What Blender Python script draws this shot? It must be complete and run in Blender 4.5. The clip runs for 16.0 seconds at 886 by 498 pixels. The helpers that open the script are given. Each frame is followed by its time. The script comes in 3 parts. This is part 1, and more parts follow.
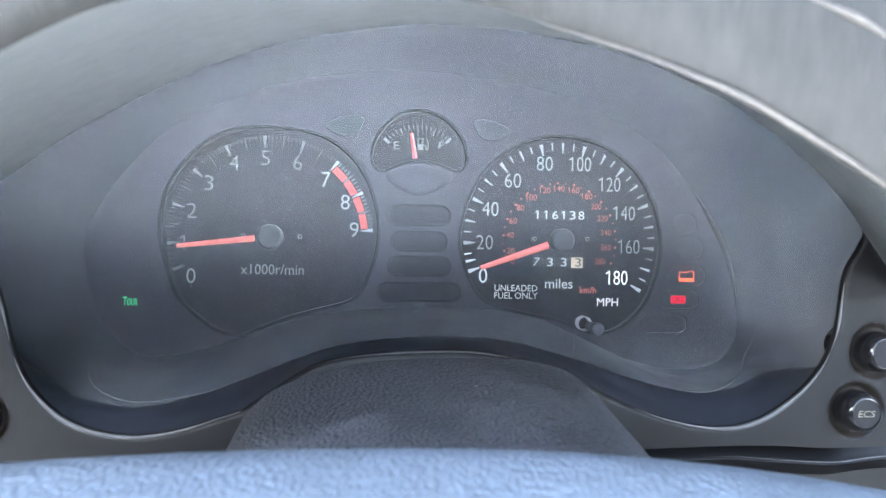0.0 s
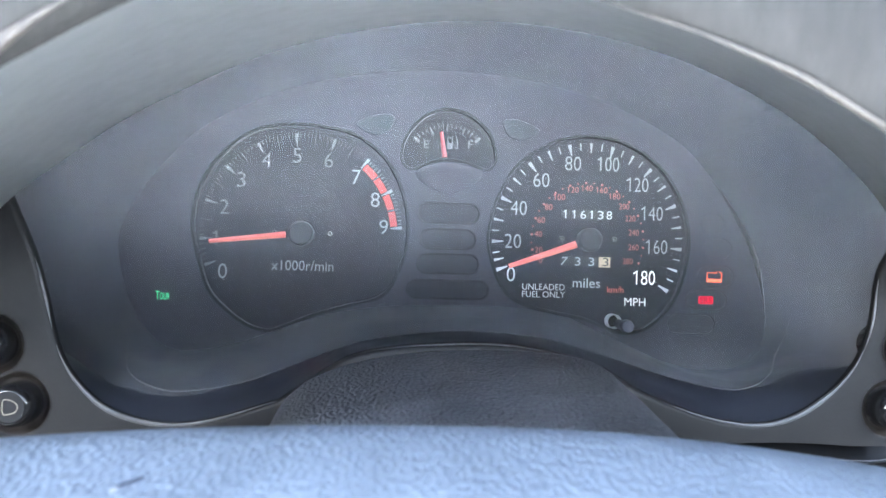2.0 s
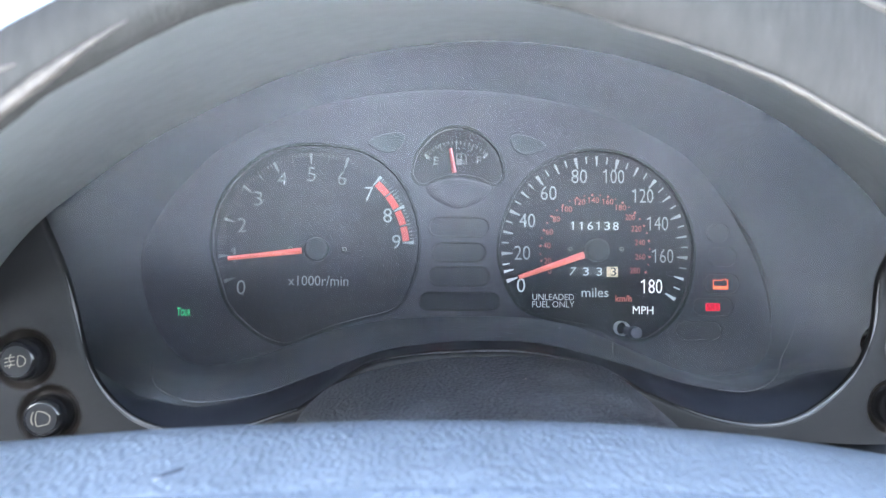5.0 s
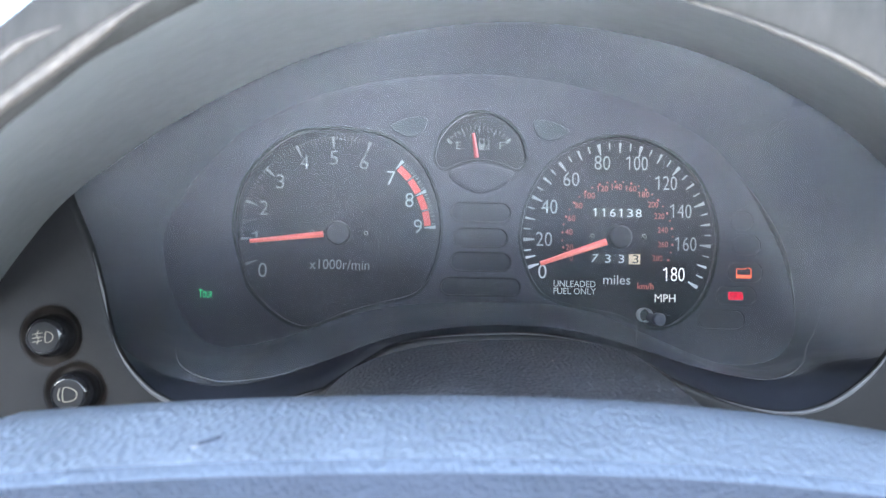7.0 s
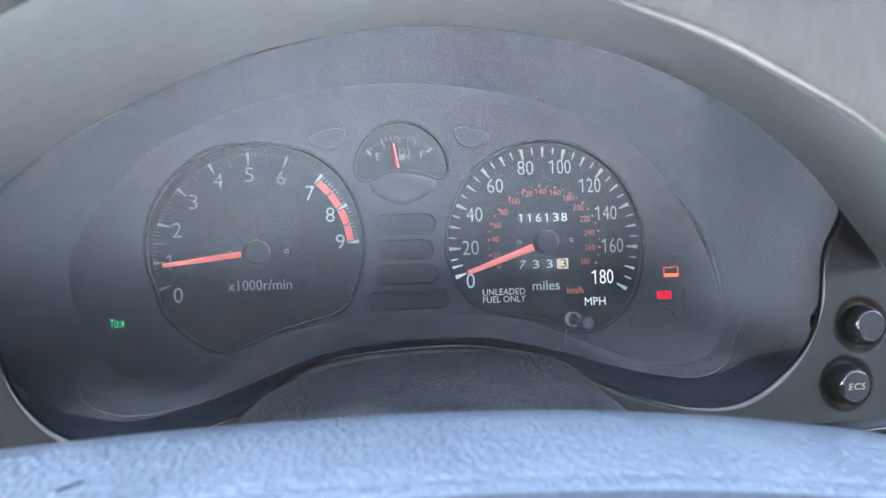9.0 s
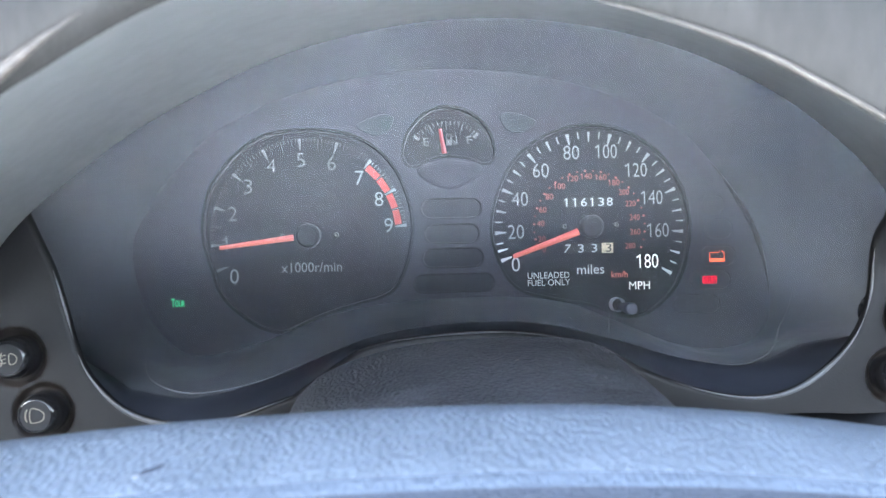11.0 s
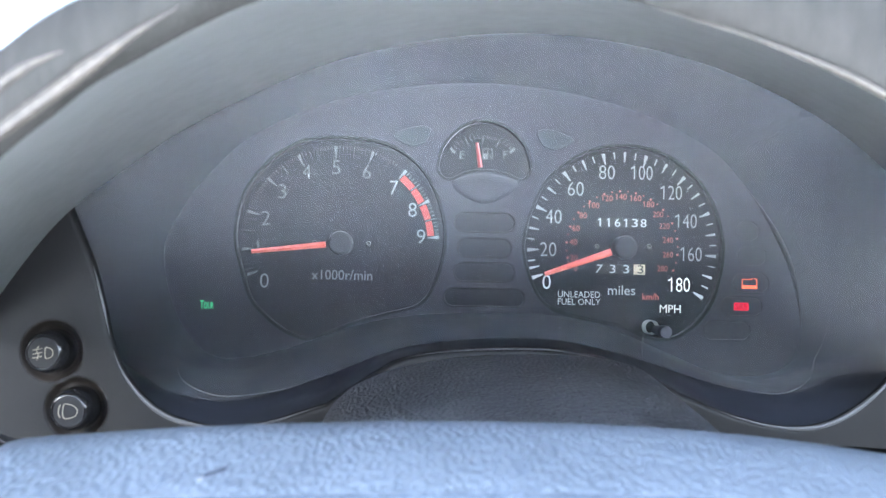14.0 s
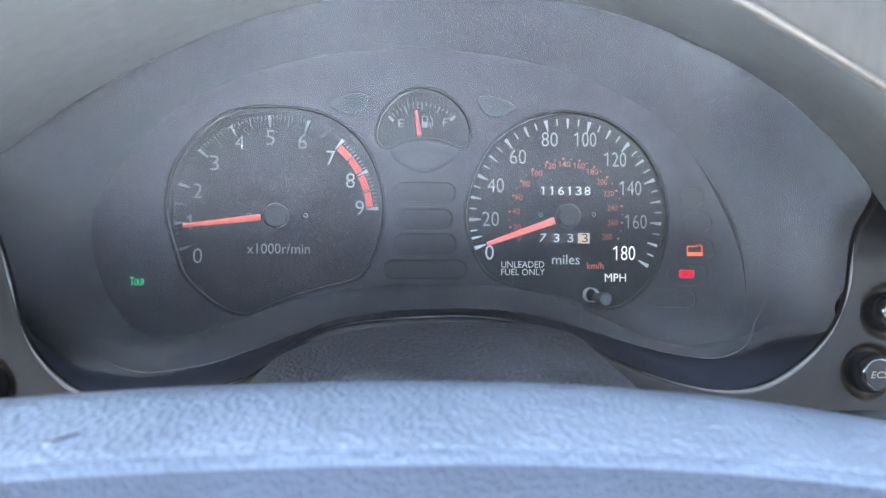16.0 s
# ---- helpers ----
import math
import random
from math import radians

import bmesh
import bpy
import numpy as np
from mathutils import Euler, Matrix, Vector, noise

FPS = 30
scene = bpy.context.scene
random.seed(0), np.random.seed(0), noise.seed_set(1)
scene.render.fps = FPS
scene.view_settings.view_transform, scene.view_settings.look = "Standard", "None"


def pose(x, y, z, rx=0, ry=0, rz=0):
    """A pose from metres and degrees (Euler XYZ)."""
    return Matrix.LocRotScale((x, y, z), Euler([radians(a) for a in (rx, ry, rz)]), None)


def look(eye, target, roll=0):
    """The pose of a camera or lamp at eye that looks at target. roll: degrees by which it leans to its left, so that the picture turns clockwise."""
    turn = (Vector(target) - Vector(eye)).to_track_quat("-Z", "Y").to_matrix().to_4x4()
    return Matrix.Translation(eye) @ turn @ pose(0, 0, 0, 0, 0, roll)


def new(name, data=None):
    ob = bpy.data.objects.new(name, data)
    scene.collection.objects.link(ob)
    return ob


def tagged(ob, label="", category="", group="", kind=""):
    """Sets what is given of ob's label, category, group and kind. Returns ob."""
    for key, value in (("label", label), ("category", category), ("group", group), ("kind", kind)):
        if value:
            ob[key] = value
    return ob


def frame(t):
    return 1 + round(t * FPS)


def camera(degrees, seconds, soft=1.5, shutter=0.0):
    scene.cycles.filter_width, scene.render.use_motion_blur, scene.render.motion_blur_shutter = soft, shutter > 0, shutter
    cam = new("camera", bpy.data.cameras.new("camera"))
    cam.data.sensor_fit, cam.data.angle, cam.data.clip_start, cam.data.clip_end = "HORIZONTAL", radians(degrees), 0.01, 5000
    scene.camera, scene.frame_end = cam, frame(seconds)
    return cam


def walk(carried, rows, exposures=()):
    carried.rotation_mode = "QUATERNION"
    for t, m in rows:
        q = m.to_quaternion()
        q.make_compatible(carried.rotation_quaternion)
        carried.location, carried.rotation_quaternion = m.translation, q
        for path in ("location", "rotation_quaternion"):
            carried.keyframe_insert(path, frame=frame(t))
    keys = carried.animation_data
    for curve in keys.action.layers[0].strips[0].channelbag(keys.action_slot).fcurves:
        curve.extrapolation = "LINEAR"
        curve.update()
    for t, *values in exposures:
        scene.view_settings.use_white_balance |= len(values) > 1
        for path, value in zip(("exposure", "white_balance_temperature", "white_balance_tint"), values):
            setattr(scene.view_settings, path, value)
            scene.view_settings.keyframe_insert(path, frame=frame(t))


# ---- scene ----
cam = camera(63.0, 16.0, 1.4)
PATH = [
    (0, (-0.01925, -0.35462, 0.79924), (0.1618, 1.6372, 0.7907), 0.98),
    (0.5, (-0.02170, -0.35810, 0.79916), (0.1431, 1.6351, 0.7945), 1.41),
    (1, (-0.02314, -0.35736, 0.79669), (0.1280, 1.6369, 0.7973), 1.48),
    (1.5, (-0.02519, -0.35668, 0.79578), (0.1231, 1.6378, 0.8070), 1.35),
    (2, (-0.02753, -0.35638, 0.79259), (0.1204, 1.6380, 0.8143), 1.52),
    (2.5, (-0.02941, -0.35624, 0.79089), (0.1180, 1.6382, 0.8150), 1.67),
    (3, (-0.02964, -0.35976, 0.79061), (0.1182, 1.6344, 0.8302), 1.30),
    (3.5, (-0.02937, -0.36131, 0.79061), (0.1208, 1.6322, 0.8496), 0.84),
    (4, (-0.02903, -0.36339, 0.78962), (0.1032, 1.6310, 0.8592), 0.52),
    (6.3, (-0.02988, -0.36699, 0.78845), (0.0835, 1.6283, 0.8660), 0.51),
    (6.5, (-0.03350, -0.36670, 0.78702), (0.0720, 1.6292, 0.8599), 0.81),
    (7, (-0.03444, -0.36484, 0.78494), (0.0574, 1.6322, 0.8416), 1.09),
    (7.5, (-0.03418, -0.36524, 0.78454), (0.0531, 1.6322, 0.8356), 0.97),
    (8, (-0.03393, -0.36670, 0.78530), (0.0618, 1.6302, 0.8427), 0.63),
    (8.5, (-0.02134, -0.36178, 0.78718), (0.1174, 1.6323, 0.8541), -0.90),
    (8.7, (-0.02229, -0.35610, 0.78340), (0.2121, 1.6277, 0.8818), -2.01),
    (10.8, (-0.01610, -0.36400, 0.79080), (0.1265, 1.6307, 0.8193), -2.40),
    (11, (-0.02348, -0.36407, 0.79014), (0.0854, 1.6329, 0.8099), -1.62),
    (11.5, (-0.03069, -0.36564, 0.79512), (0.0413, 1.6330, 0.8142), -0.30),
    (12, (-0.04016, -0.36214, 0.79065), (0.0247, 1.6366, 0.8213), 0.75),
    (12.5, (-0.03690, -0.36182, 0.79056), (0.0408, 1.6363, 0.8282), 1.09),
    (13, (-0.03768, -0.36230, 0.79038), (0.0505, 1.6352, 0.8375), 1.24),
    (13.5, (-0.03712, -0.36235, 0.79056), (0.0583, 1.6347, 0.8441), 1.24),
    (14, (-0.03671, -0.36176, 0.78970), (0.0585, 1.6351, 0.8489), 1.10),
    (14.5, (-0.03677, -0.36417, 0.78972), (0.0569, 1.6328, 0.8470), 1.08),
    (15, (-0.03538, -0.36013, 0.78680), (0.0617, 1.6369, 0.8376), 0.97),
    (15.5, (-0.03198, -0.35747, 0.78513), (0.0804, 1.6390, 0.8210), 0.82),
    (16, (-0.01726, -0.35381, 0.78280), (0.1369, 1.6401, 0.8036), 0.10),
]
walk(cam, [(t, look(eye, target, roll)) for t, eye, target, roll in PATH], [(0, 5.71), (2, 5.63), (4, 5.6), (7, 5.52), (12, 5.53), (16, 5.56)])
cam.data.dof.use_dof, cam.data.dof.focus_distance, cam.data.dof.aperture_fstop = True, 0.355, 20.0

# ---- light ----
world = bpy.data.worlds.new("sky")
scene.world = world
world.use_nodes = True
wn = world.node_tree
sky = wn.nodes.new("ShaderNodeTexSky")
sky.sky_type = "NISHITA"
sky.sun_disc = False
sky.sun_elevation, sky.sun_rotation = radians(84), radians(180)
wn.links.new(sky.outputs[0], wn.nodes["Background"].inputs[0])
wn.nodes["Background"].inputs[1].default_value = 0.05


def window_light(name, m, wide, high, watts, colour):
    """Daylight that falls in through one window opening."""
    data = bpy.data.lights.new(name, "AREA")
    data.shape, data.size, data.size_y, data.energy, data.color = "RECTANGLE", wide, high, watts, colour
    ob = new(name, data)
    ob.matrix_world = m
    return ob


window_light("windscreen_daylight", look((0, 0.16, 1.20), (0, -0.50, 0.62)), 1.30, 0.55, 0.54, (0.70, 0.84, 1.0))
window_light("rear_window_daylight", look((0, -1.29, 1.12), (0, -0.4, 0.98)), 1.40, 0.46, 0.03, (0.86, 0.94, 1.0))
window_light("side_window_daylight", look((-0.74, -0.72, 0.98), (0.0, -0.45, 0.85)), 0.80, 0.22, 0.36, (1.0, 0.97, 0.92))
window_light("side_window_daylight", look((0.74, -0.72, 0.98), (0.0, -0.45, 0.85)), 0.80, 0.22, 0.22, (0.93, 0.97, 1.0))
# the sun stands high and falls through an added roof opening on the unseen seats
sun = new("sun", bpy.data.lights.new("sun", "SUN"))
sun.data.energy, sun.data.angle, sun.data.color = 2.42, radians(0.6), (1.0, 0.96, 0.9)
sun.matrix_world = look((0.03, -0.79, 1.36), (0.0, -0.74, 0.8))

# ---- materials ----


def material(name, colour, rough=0.5, metal=0.0, spread=0.15, scale=400.0, bump=0.0, bump_scale=1500.0, emit=None, specular=0.5, wear=0.1, stretch=1.0, rise=1.0):
    """Procedural surface: base colour varied at two scales, fine relief, uneven gloss."""
    mat = bpy.data.materials.new(name)
    mat.use_nodes = True
    nt = mat.node_tree
    bsdf = nt.nodes["Principled BSDF"]
    tc = nt.nodes.new("ShaderNodeTexCoord")
    fine = nt.nodes.new("ShaderNodeTexNoise")
    fine.inputs["Scale"].default_value, fine.inputs["Detail"].default_value = scale, 5
    broad = nt.nodes.new("ShaderNodeTexNoise")
    broad.inputs["Scale"].default_value, broad.inputs["Detail"].default_value = scale / 18, 4
    both = nt.nodes.new("ShaderNodeMath")
    both.operation = "ADD"
    drawn = nt.nodes.new("ShaderNodeMapping")
    drawn.inputs["Scale"].default_value = (1, stretch, rise)
    nt.links.new(tc.outputs["Object"], drawn.inputs["Vector"])
    for n, i in ((fine, 0), (broad, 1)):
        nt.links.new(drawn.outputs[0], n.inputs["Vector"])
        nt.links.new(n.outputs["Fac"], both.inputs[i])
    span = nt.nodes.new("ShaderNodeMapRange")
    span.inputs["From Min"].default_value, span.inputs["From Max"].default_value = 0.6, 1.4
    span.inputs["To Min"].default_value, span.inputs["To Max"].default_value = 1 - spread, 1 + spread
    nt.links.new(both.outputs[0], span.inputs["Value"])
    mix = nt.nodes.new("ShaderNodeVectorMath")
    mix.operation = "SCALE"
    mix.inputs[0].default_value = colour
    nt.links.new(span.outputs[0], mix.inputs["Scale"])
    nt.links.new(mix.outputs[0], bsdf.inputs["Base Color"])
    gloss = nt.nodes.new("ShaderNodeMapRange")
    gloss.inputs["From Min"].default_value, gloss.inputs["From Max"].default_value = 0.3, 0.7
    gloss.inputs["To Min"].default_value, gloss.inputs["To Max"].default_value = max(0.02, rough - wear), min(1, rough + wear)
    nt.links.new(broad.outputs["Fac"], gloss.inputs["Value"])
    nt.links.new(gloss.outputs[0], bsdf.inputs["Roughness"])
    bsdf.inputs["Metallic"].default_value = metal
    bsdf.inputs["Specular IOR Level"].default_value = specular
    if emit:
        bsdf.inputs["Emission Color"].default_value = (*colour, 1)
        bsdf.inputs["Emission Strength"].default_value = emit
    if bump:
        grain = nt.nodes.new("ShaderNodeTexVoronoi")
        grain.feature = "SMOOTH_F1"
        grain.inputs["Scale"].default_value = bump_scale
        warp = nt.nodes.new("ShaderNodeTexNoise")
        warp.inputs["Scale"].default_value, warp.inputs["Detail"].default_value = bump_scale * 0.8, 3
        add = nt.nodes.new("ShaderNodeMath")
        add.operation = "MULTIPLY_ADD"
        add.inputs[1].default_value = 0.22
        for n, i in ((grain, 2), (warp, 0)):
            nt.links.new(drawn.outputs[0], n.inputs["Vector"])
            nt.links.new(n.outputs[0], add.inputs[i])
        relief = nt.nodes.new("ShaderNodeBump")
        relief.inputs["Strength"].default_value = 1.0
        relief.inputs["Distance"].default_value = bump
        nt.links.new(add.outputs[0], relief.inputs["Height"])
        nt.links.new(relief.outputs[0], bsdf.inputs["Normal"])
    return mat


def clear_plastic(name, dust):
    """Thin clear cover: transparent, mirroring by Fresnel, with a film of fine dust that also paints veiling glare."""
    mat = bpy.data.materials.new(name)
    mat.use_nodes = True
    nt = mat.node_tree
    nt.nodes.remove(nt.nodes["Principled BSDF"])
    out = nt.nodes["Material Output"]
    clear = nt.nodes.new("ShaderNodeBsdfTransparent")
    shine = nt.nodes.new("ShaderNodeBsdfGlossy")
    shine.inputs["Roughness"].default_value = 0.5
    film = nt.nodes.new("ShaderNodeBsdfDiffuse")
    film.inputs["Color"].default_value = (0.555, 0.61, 0.685, 1)
    fres = nt.nodes.new("ShaderNodeFresnel")
    fres.inputs["IOR"].default_value = 1.445
    tc = nt.nodes.new("ShaderNodeTexCoord")
    noise_tex = nt.nodes.new("ShaderNodeTexNoise")
    noise_tex.inputs["Scale"].default_value, noise_tex.inputs["Detail"].default_value = 28, 6
    nt.links.new(tc.outputs["Object"], noise_tex.inputs["Vector"])
    amount = nt.nodes.new("ShaderNodeMapRange")
    amount.inputs["From Min"].default_value, amount.inputs["From Max"].default_value = 0.3, 0.7
    amount.inputs["To Min"].default_value, amount.inputs["To Max"].default_value = dust * 0.6, dust * 1.4
    nt.links.new(noise_tex.outputs["Fac"], amount.inputs["Value"])
    # wiped smears on the end towards the car's middle, thickened to paint its haze
    axes = nt.nodes.new("ShaderNodeSeparateXYZ")
    nt.links.new(tc.outputs["Object"], axes.inputs[0])
    reach = nt.nodes.new("ShaderNodeMapRange")
    reach.interpolation_type = "SMOOTHSTEP"
    reach.inputs["From Min"].default_value, reach.inputs["From Max"].default_value = 0.118, 0.162
    nt.links.new(axes.outputs["X"], reach.inputs["Value"])
    # smears thin out downwards, as the painted haze does
    rise = nt.nodes.new("ShaderNodeMapRange")
    rise.interpolation_type = "SMOOTHSTEP"
    rise.inputs["From Min"].default_value, rise.inputs["From Max"].default_value = 0.008, 0.056
    nt.links.new(axes.outputs["Z"], rise.inputs["Value"])
    where = nt.nodes.new("ShaderNodeMath")
    where.operation = "MULTIPLY"
    nt.links.new(reach.outputs[0], where.inputs[0])
    nt.links.new(rise.outputs[0], where.inputs[1])
    wiped = nt.nodes.new("ShaderNodeMapping")
    wiped.inputs["Rotation"].default_value = (0, radians(-14), 0)
    wiped.inputs["Scale"].default_value = (90, 90, 9)
    nt.links.new(tc.outputs["Object"], wiped.inputs["Vector"])
    streak = nt.nodes.new("ShaderNodeTexNoise")
    streak.inputs["Scale"].default_value, streak.inputs["Detail"].default_value = 1.0, 4
    nt.links.new(wiped.outputs[0], streak.inputs["Vector"])
    smear_haze = nt.nodes.new("ShaderNodeMapRange")
    smear_haze.inputs["From Min"].default_value, smear_haze.inputs["From Max"].default_value = 0.35, 0.7
    smear_haze.inputs["To Min"].default_value, smear_haze.inputs["To Max"].default_value = 0.11, 0.21
    nt.links.new(streak.outputs["Fac"], smear_haze.inputs["Value"])
    total = nt.nodes.new("ShaderNodeMath")
    total.operation = "MULTIPLY_ADD"
    for src, i in ((smear_haze, 0), (where, 1), (amount, 2)):
        nt.links.new(src.outputs[0], total.inputs[i])
    m1, m2 = nt.nodes.new("ShaderNodeMixShader"), nt.nodes.new("ShaderNodeMixShader")
    nt.links.new(total.outputs[0], m1.inputs[0])
    nt.links.new(clear.outputs[0], m1.inputs[1])
    nt.links.new(film.outputs[0], m1.inputs[2])
    nt.links.new(fres.outputs[0], m2.inputs[0])
    nt.links.new(m1.outputs[0], m2.inputs[1])
    nt.links.new(shine.outputs[0], m2.inputs[2])
    nt.links.new(m2.outputs[0], out.inputs[0])
    return mat


DIAL = material("dial_black", (0.019, 0.018, 0.0215), 0.7, spread=0.07, scale=300, specular=0.15)
MASK = material("mask_grey", (0.031, 0.0305, 0.042), 0.62, specular=0.25, spread=0.08, scale=500)
MASK_EDGE = material("mask_edge_black", (0.011, 0.011, 0.0135), 0.6, specular=0.15)
POD = material("pod_smoked", (0.015, 0.0143, 0.0195), 0.6, specular=0.2)
POD_TEAL = material("pod_smoked_teal", (0.028, 0.035, 0.040), 0.7, specular=0.1)
BEZEL = material("bezel_charcoal_plastic", (0.034, 0.037, 0.048), 0.55, specular=0.3, spread=0.1)
BEZEL_DARK = material("bezel_black_plastic", (0.018, 0.0208, 0.029), 0.5, specular=0.25, spread=0.1, scale=200)
PANEL = material("dash_charcoal_plastic", (0.0062, 0.0062, 0.0068), 0.45, specular=0.17, spread=0.2, scale=250, bump=0.00003, bump_scale=1600, wear=0.05)
# far paler than the hood's lip, to paint the veiling glare there
LINING = material("hood_underside_glare_grey", (0.138, 0.144, 0.146), 0.6, spread=0.14, scale=160)
HOOD = material("hood_grey_vinyl", (0.0152, 0.0145, 0.0134), 0.62, specular=0.22, spread=0.4, scale=420, bump=0.00012, bump_scale=900, rise=0.22)
SHROUD = material("shroud_grained_plastic", (0.042, 0.044, 0.05), 0.45, specular=0.5, spread=0.8, scale=700, bump=0.0014, bump_scale=900, stretch=1.0)
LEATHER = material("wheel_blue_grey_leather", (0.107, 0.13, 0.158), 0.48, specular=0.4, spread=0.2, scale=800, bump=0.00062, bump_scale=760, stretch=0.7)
# darker copies of the pad's colour, for the shade on its ridge and front
RIDGE_SHADED = material("wheel_ridge_leather_shaded", (0.056, 0.071, 0.093), 0.75, specular=0.1, spread=0.2, scale=900, bump=0.0005, bump_scale=880, stretch=0.4)
WHEEL_SHADED = material("wheel_shaded_grey", (0.02, 0.0255, 0.036), 0.75, specular=0.1, spread=0.25, scale=900, bump=0.0004, bump_scale=1150)
HAZE = material("stress_whitened_plastic", (0.06, 0.062, 0.068), 0.6, spread=0.5, scale=500)
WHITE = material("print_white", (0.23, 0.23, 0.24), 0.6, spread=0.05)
# white print dimmed in colour where glare veils it
WHITE_VEILED = material("print_white_veiled", (0.085, 0.085, 0.09), 0.6, spread=0.12)
# white print with a glow put into its colour, in two strengths
WHITE_GLOW = material("print_white_glow", (0.5, 0.5, 0.51), 0.6, spread=0.05, emit=0.009)
WHITE_BRIGHT = material("print_white_strong_glow", (0.8, 0.77, 0.72), 0.6, spread=0.05, emit=0.019)
RED = material("print_red", (0.55, 0.075, 0.06), 0.6, spread=0.08)
# red print brightened by an added glow
RED_PRINT_GLOW = material("print_red_glow", (0.85, 0.2, 0.15), 0.6, emit=0.008)
DIM_RED = material("print_dull_red", (0.36, 0.088, 0.082), 0.6, spread=0.1)
# pointer colour carries a slight added glow
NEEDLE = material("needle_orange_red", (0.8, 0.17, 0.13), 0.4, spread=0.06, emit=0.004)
NEEDLE_DULL = material("needle_dull_red", (0.45, 0.09, 0.09), 0.5, spread=0.06)
HUB = material("hub_black_plastic", (0.042, 0.042, 0.046), 0.6, specular=0.2, spread=0.2, scale=700)
METAL = material("screw_metal", (0.10, 0.10, 0.095), 0.45, metal=0.6)
DRUM = material("drum_black", (0.012, 0.012, 0.012), 0.5)
DRUM_CREAM = material("drum_cream", (0.78, 0.62, 0.4), 0.5, spread=0.3, scale=600)
BUTTON = material("button_black_plastic", (0.010, 0.010, 0.011), 0.12, spread=0.2, wear=0.04)
BUTTON_FACE = material("button_matt_face", (0.013, 0.013, 0.0145), 0.6, spread=0.2, specular=0.15)
BUTTON_PRINT = material("button_cream_print", (0.17, 0.157, 0.12), 0.6)
GREEN_LIT = material("lamp_green", (0.05, 0.9, 0.3), 0.5, emit=0.019)
ORANGE_LIT = material("lamp_orange", (1.0, 0.14, 0.05), 0.5, emit=0.033)
RED_LIT = material("lamp_red", (0.75, 0.004, 0.03), 0.6, emit=0.026, specular=0.1)
RED_DIM_LIT = material("lamp_red_letters", (0.05, 0.0, 0.004), 0.8, specular=0.05)
POD_SIDE = material("pod_smoked_side", (0.026, 0.025, 0.033), 0.6, specular=0.25)
DARK_MARK = material("scuff_dark", (0.028, 0.034, 0.046), 0.9, specular=0.1)
SPECK = material("crumb", (0.45, 0.36, 0.32), 0.8)
CABIN = material("cabin_grey_trim", (0.11, 0.11, 0.115), 0.9, spread=0.1, scale=60)
# pale reflector colour for the unseen seat
SEAT = material("seat_pale_reflector", (0.565, 0.635, 0.72), 0.95, spread=0.12, scale=90)
# collar paled to paint its C-shaped highlight
COLLAR = material("collar_highlight_pale", (0.55, 0.55, 0.56), 0.35, spread=0.4, scale=900)
NICK = material("pale_nick", (0.3, 0.31, 0.33), 0.7, spread=0.3, scale=900)
# lighter grey for beads that paint highlights along edges
EDGE_GLINT = material("edge_highlight_grey", (0.06, 0.06, 0.062), 0.4, specular=0.5, spread=0.3, scale=120)
SOCKET = material("socket_brown_black", (0.014, 0.0112, 0.0096), 0.34, specular=0.4, spread=0.3, wear=0.08)
# seam colour paled to paint the light that catches it
SEAM = material("seam_sunlit_vinyl", (0.040, 0.033, 0.027), 0.6, spread=0.75, scale=700)
LENS = clear_plastic("clear_dusty_hazed_plastic", 0.07)

# ---- building helpers: millimetres about the middle of the dials, 0.8 m above the floor ----
ORIGIN = Vector((0, 0, 0.8))


def place(x, y, z):
    return Vector((x, y, z)) / 1000 + ORIGIN


def thing(name, at, label, category, group="", kind=""):
    """An Empty at the thing's base that carries its parts."""
    ob = new(name)
    ob.empty_display_size = 0.01
    ob.location = place(*at)
    return tagged(ob, label, category, group, kind)


def base_of(ob):
    total = Vector((0, 0, 0))
    while ob:
        total += ob.location
        ob = ob.parent
    return total


def finish(name, mesh, mat, parent, label, smooth):
    mesh.materials.append(mat)
    if smooth:
        mesh.shade_smooth()
        mesh.set_sharp_from_angle(angle=radians(38))
    ob = new(name, mesh)
    ob.parent = parent
    return tagged(ob, label)


def part(name, bm, mat, parent=None, label="", smooth=True, towards_driver=False):
    """Links a bmesh, drawn in millimetres, as one mesh object under a thing or a part."""
    off = base_of(parent)
    bmesh.ops.remove_doubles(bm, verts=bm.verts, dist=0.004)
    bmesh.ops.recalc_face_normals(bm, faces=bm.faces)
    if towards_driver and sum(f.normal.y * f.calc_area() for f in bm.faces) > 0:
        bmesh.ops.reverse_faces(bm, faces=bm.faces)
    for v in bm.verts:
        v.co = v.co / 1000 + ORIGIN - off
    mesh = bpy.data.meshes.new(name)
    bm.to_mesh(mesh)
    bm.free()
    return finish(name, mesh, mat, parent, label, smooth)


def spline(pts, per=8, closed=True):
    """Catmull-Rom curve through design points."""
    out, n = [], len(pts)
    for i in range(n if closed else n - 1):
        get = (lambda k: pts[k % n]) if closed else (lambda k: pts[max(0, min(n - 1, k))])
        a, b, c, d = (np.array(get(i + k), float) for k in (-1, 0, 1, 2))
        for s in range(per):
            t = s / per
            out.append(0.5 * (2 * b + (c - a) * t + (2 * a - 5 * b + 4 * c - d) * t * t + (3 * b - a - 3 * c + d) * t ** 3))
    if not closed:
        out.append(np.array(pts[-1], float))
    return out


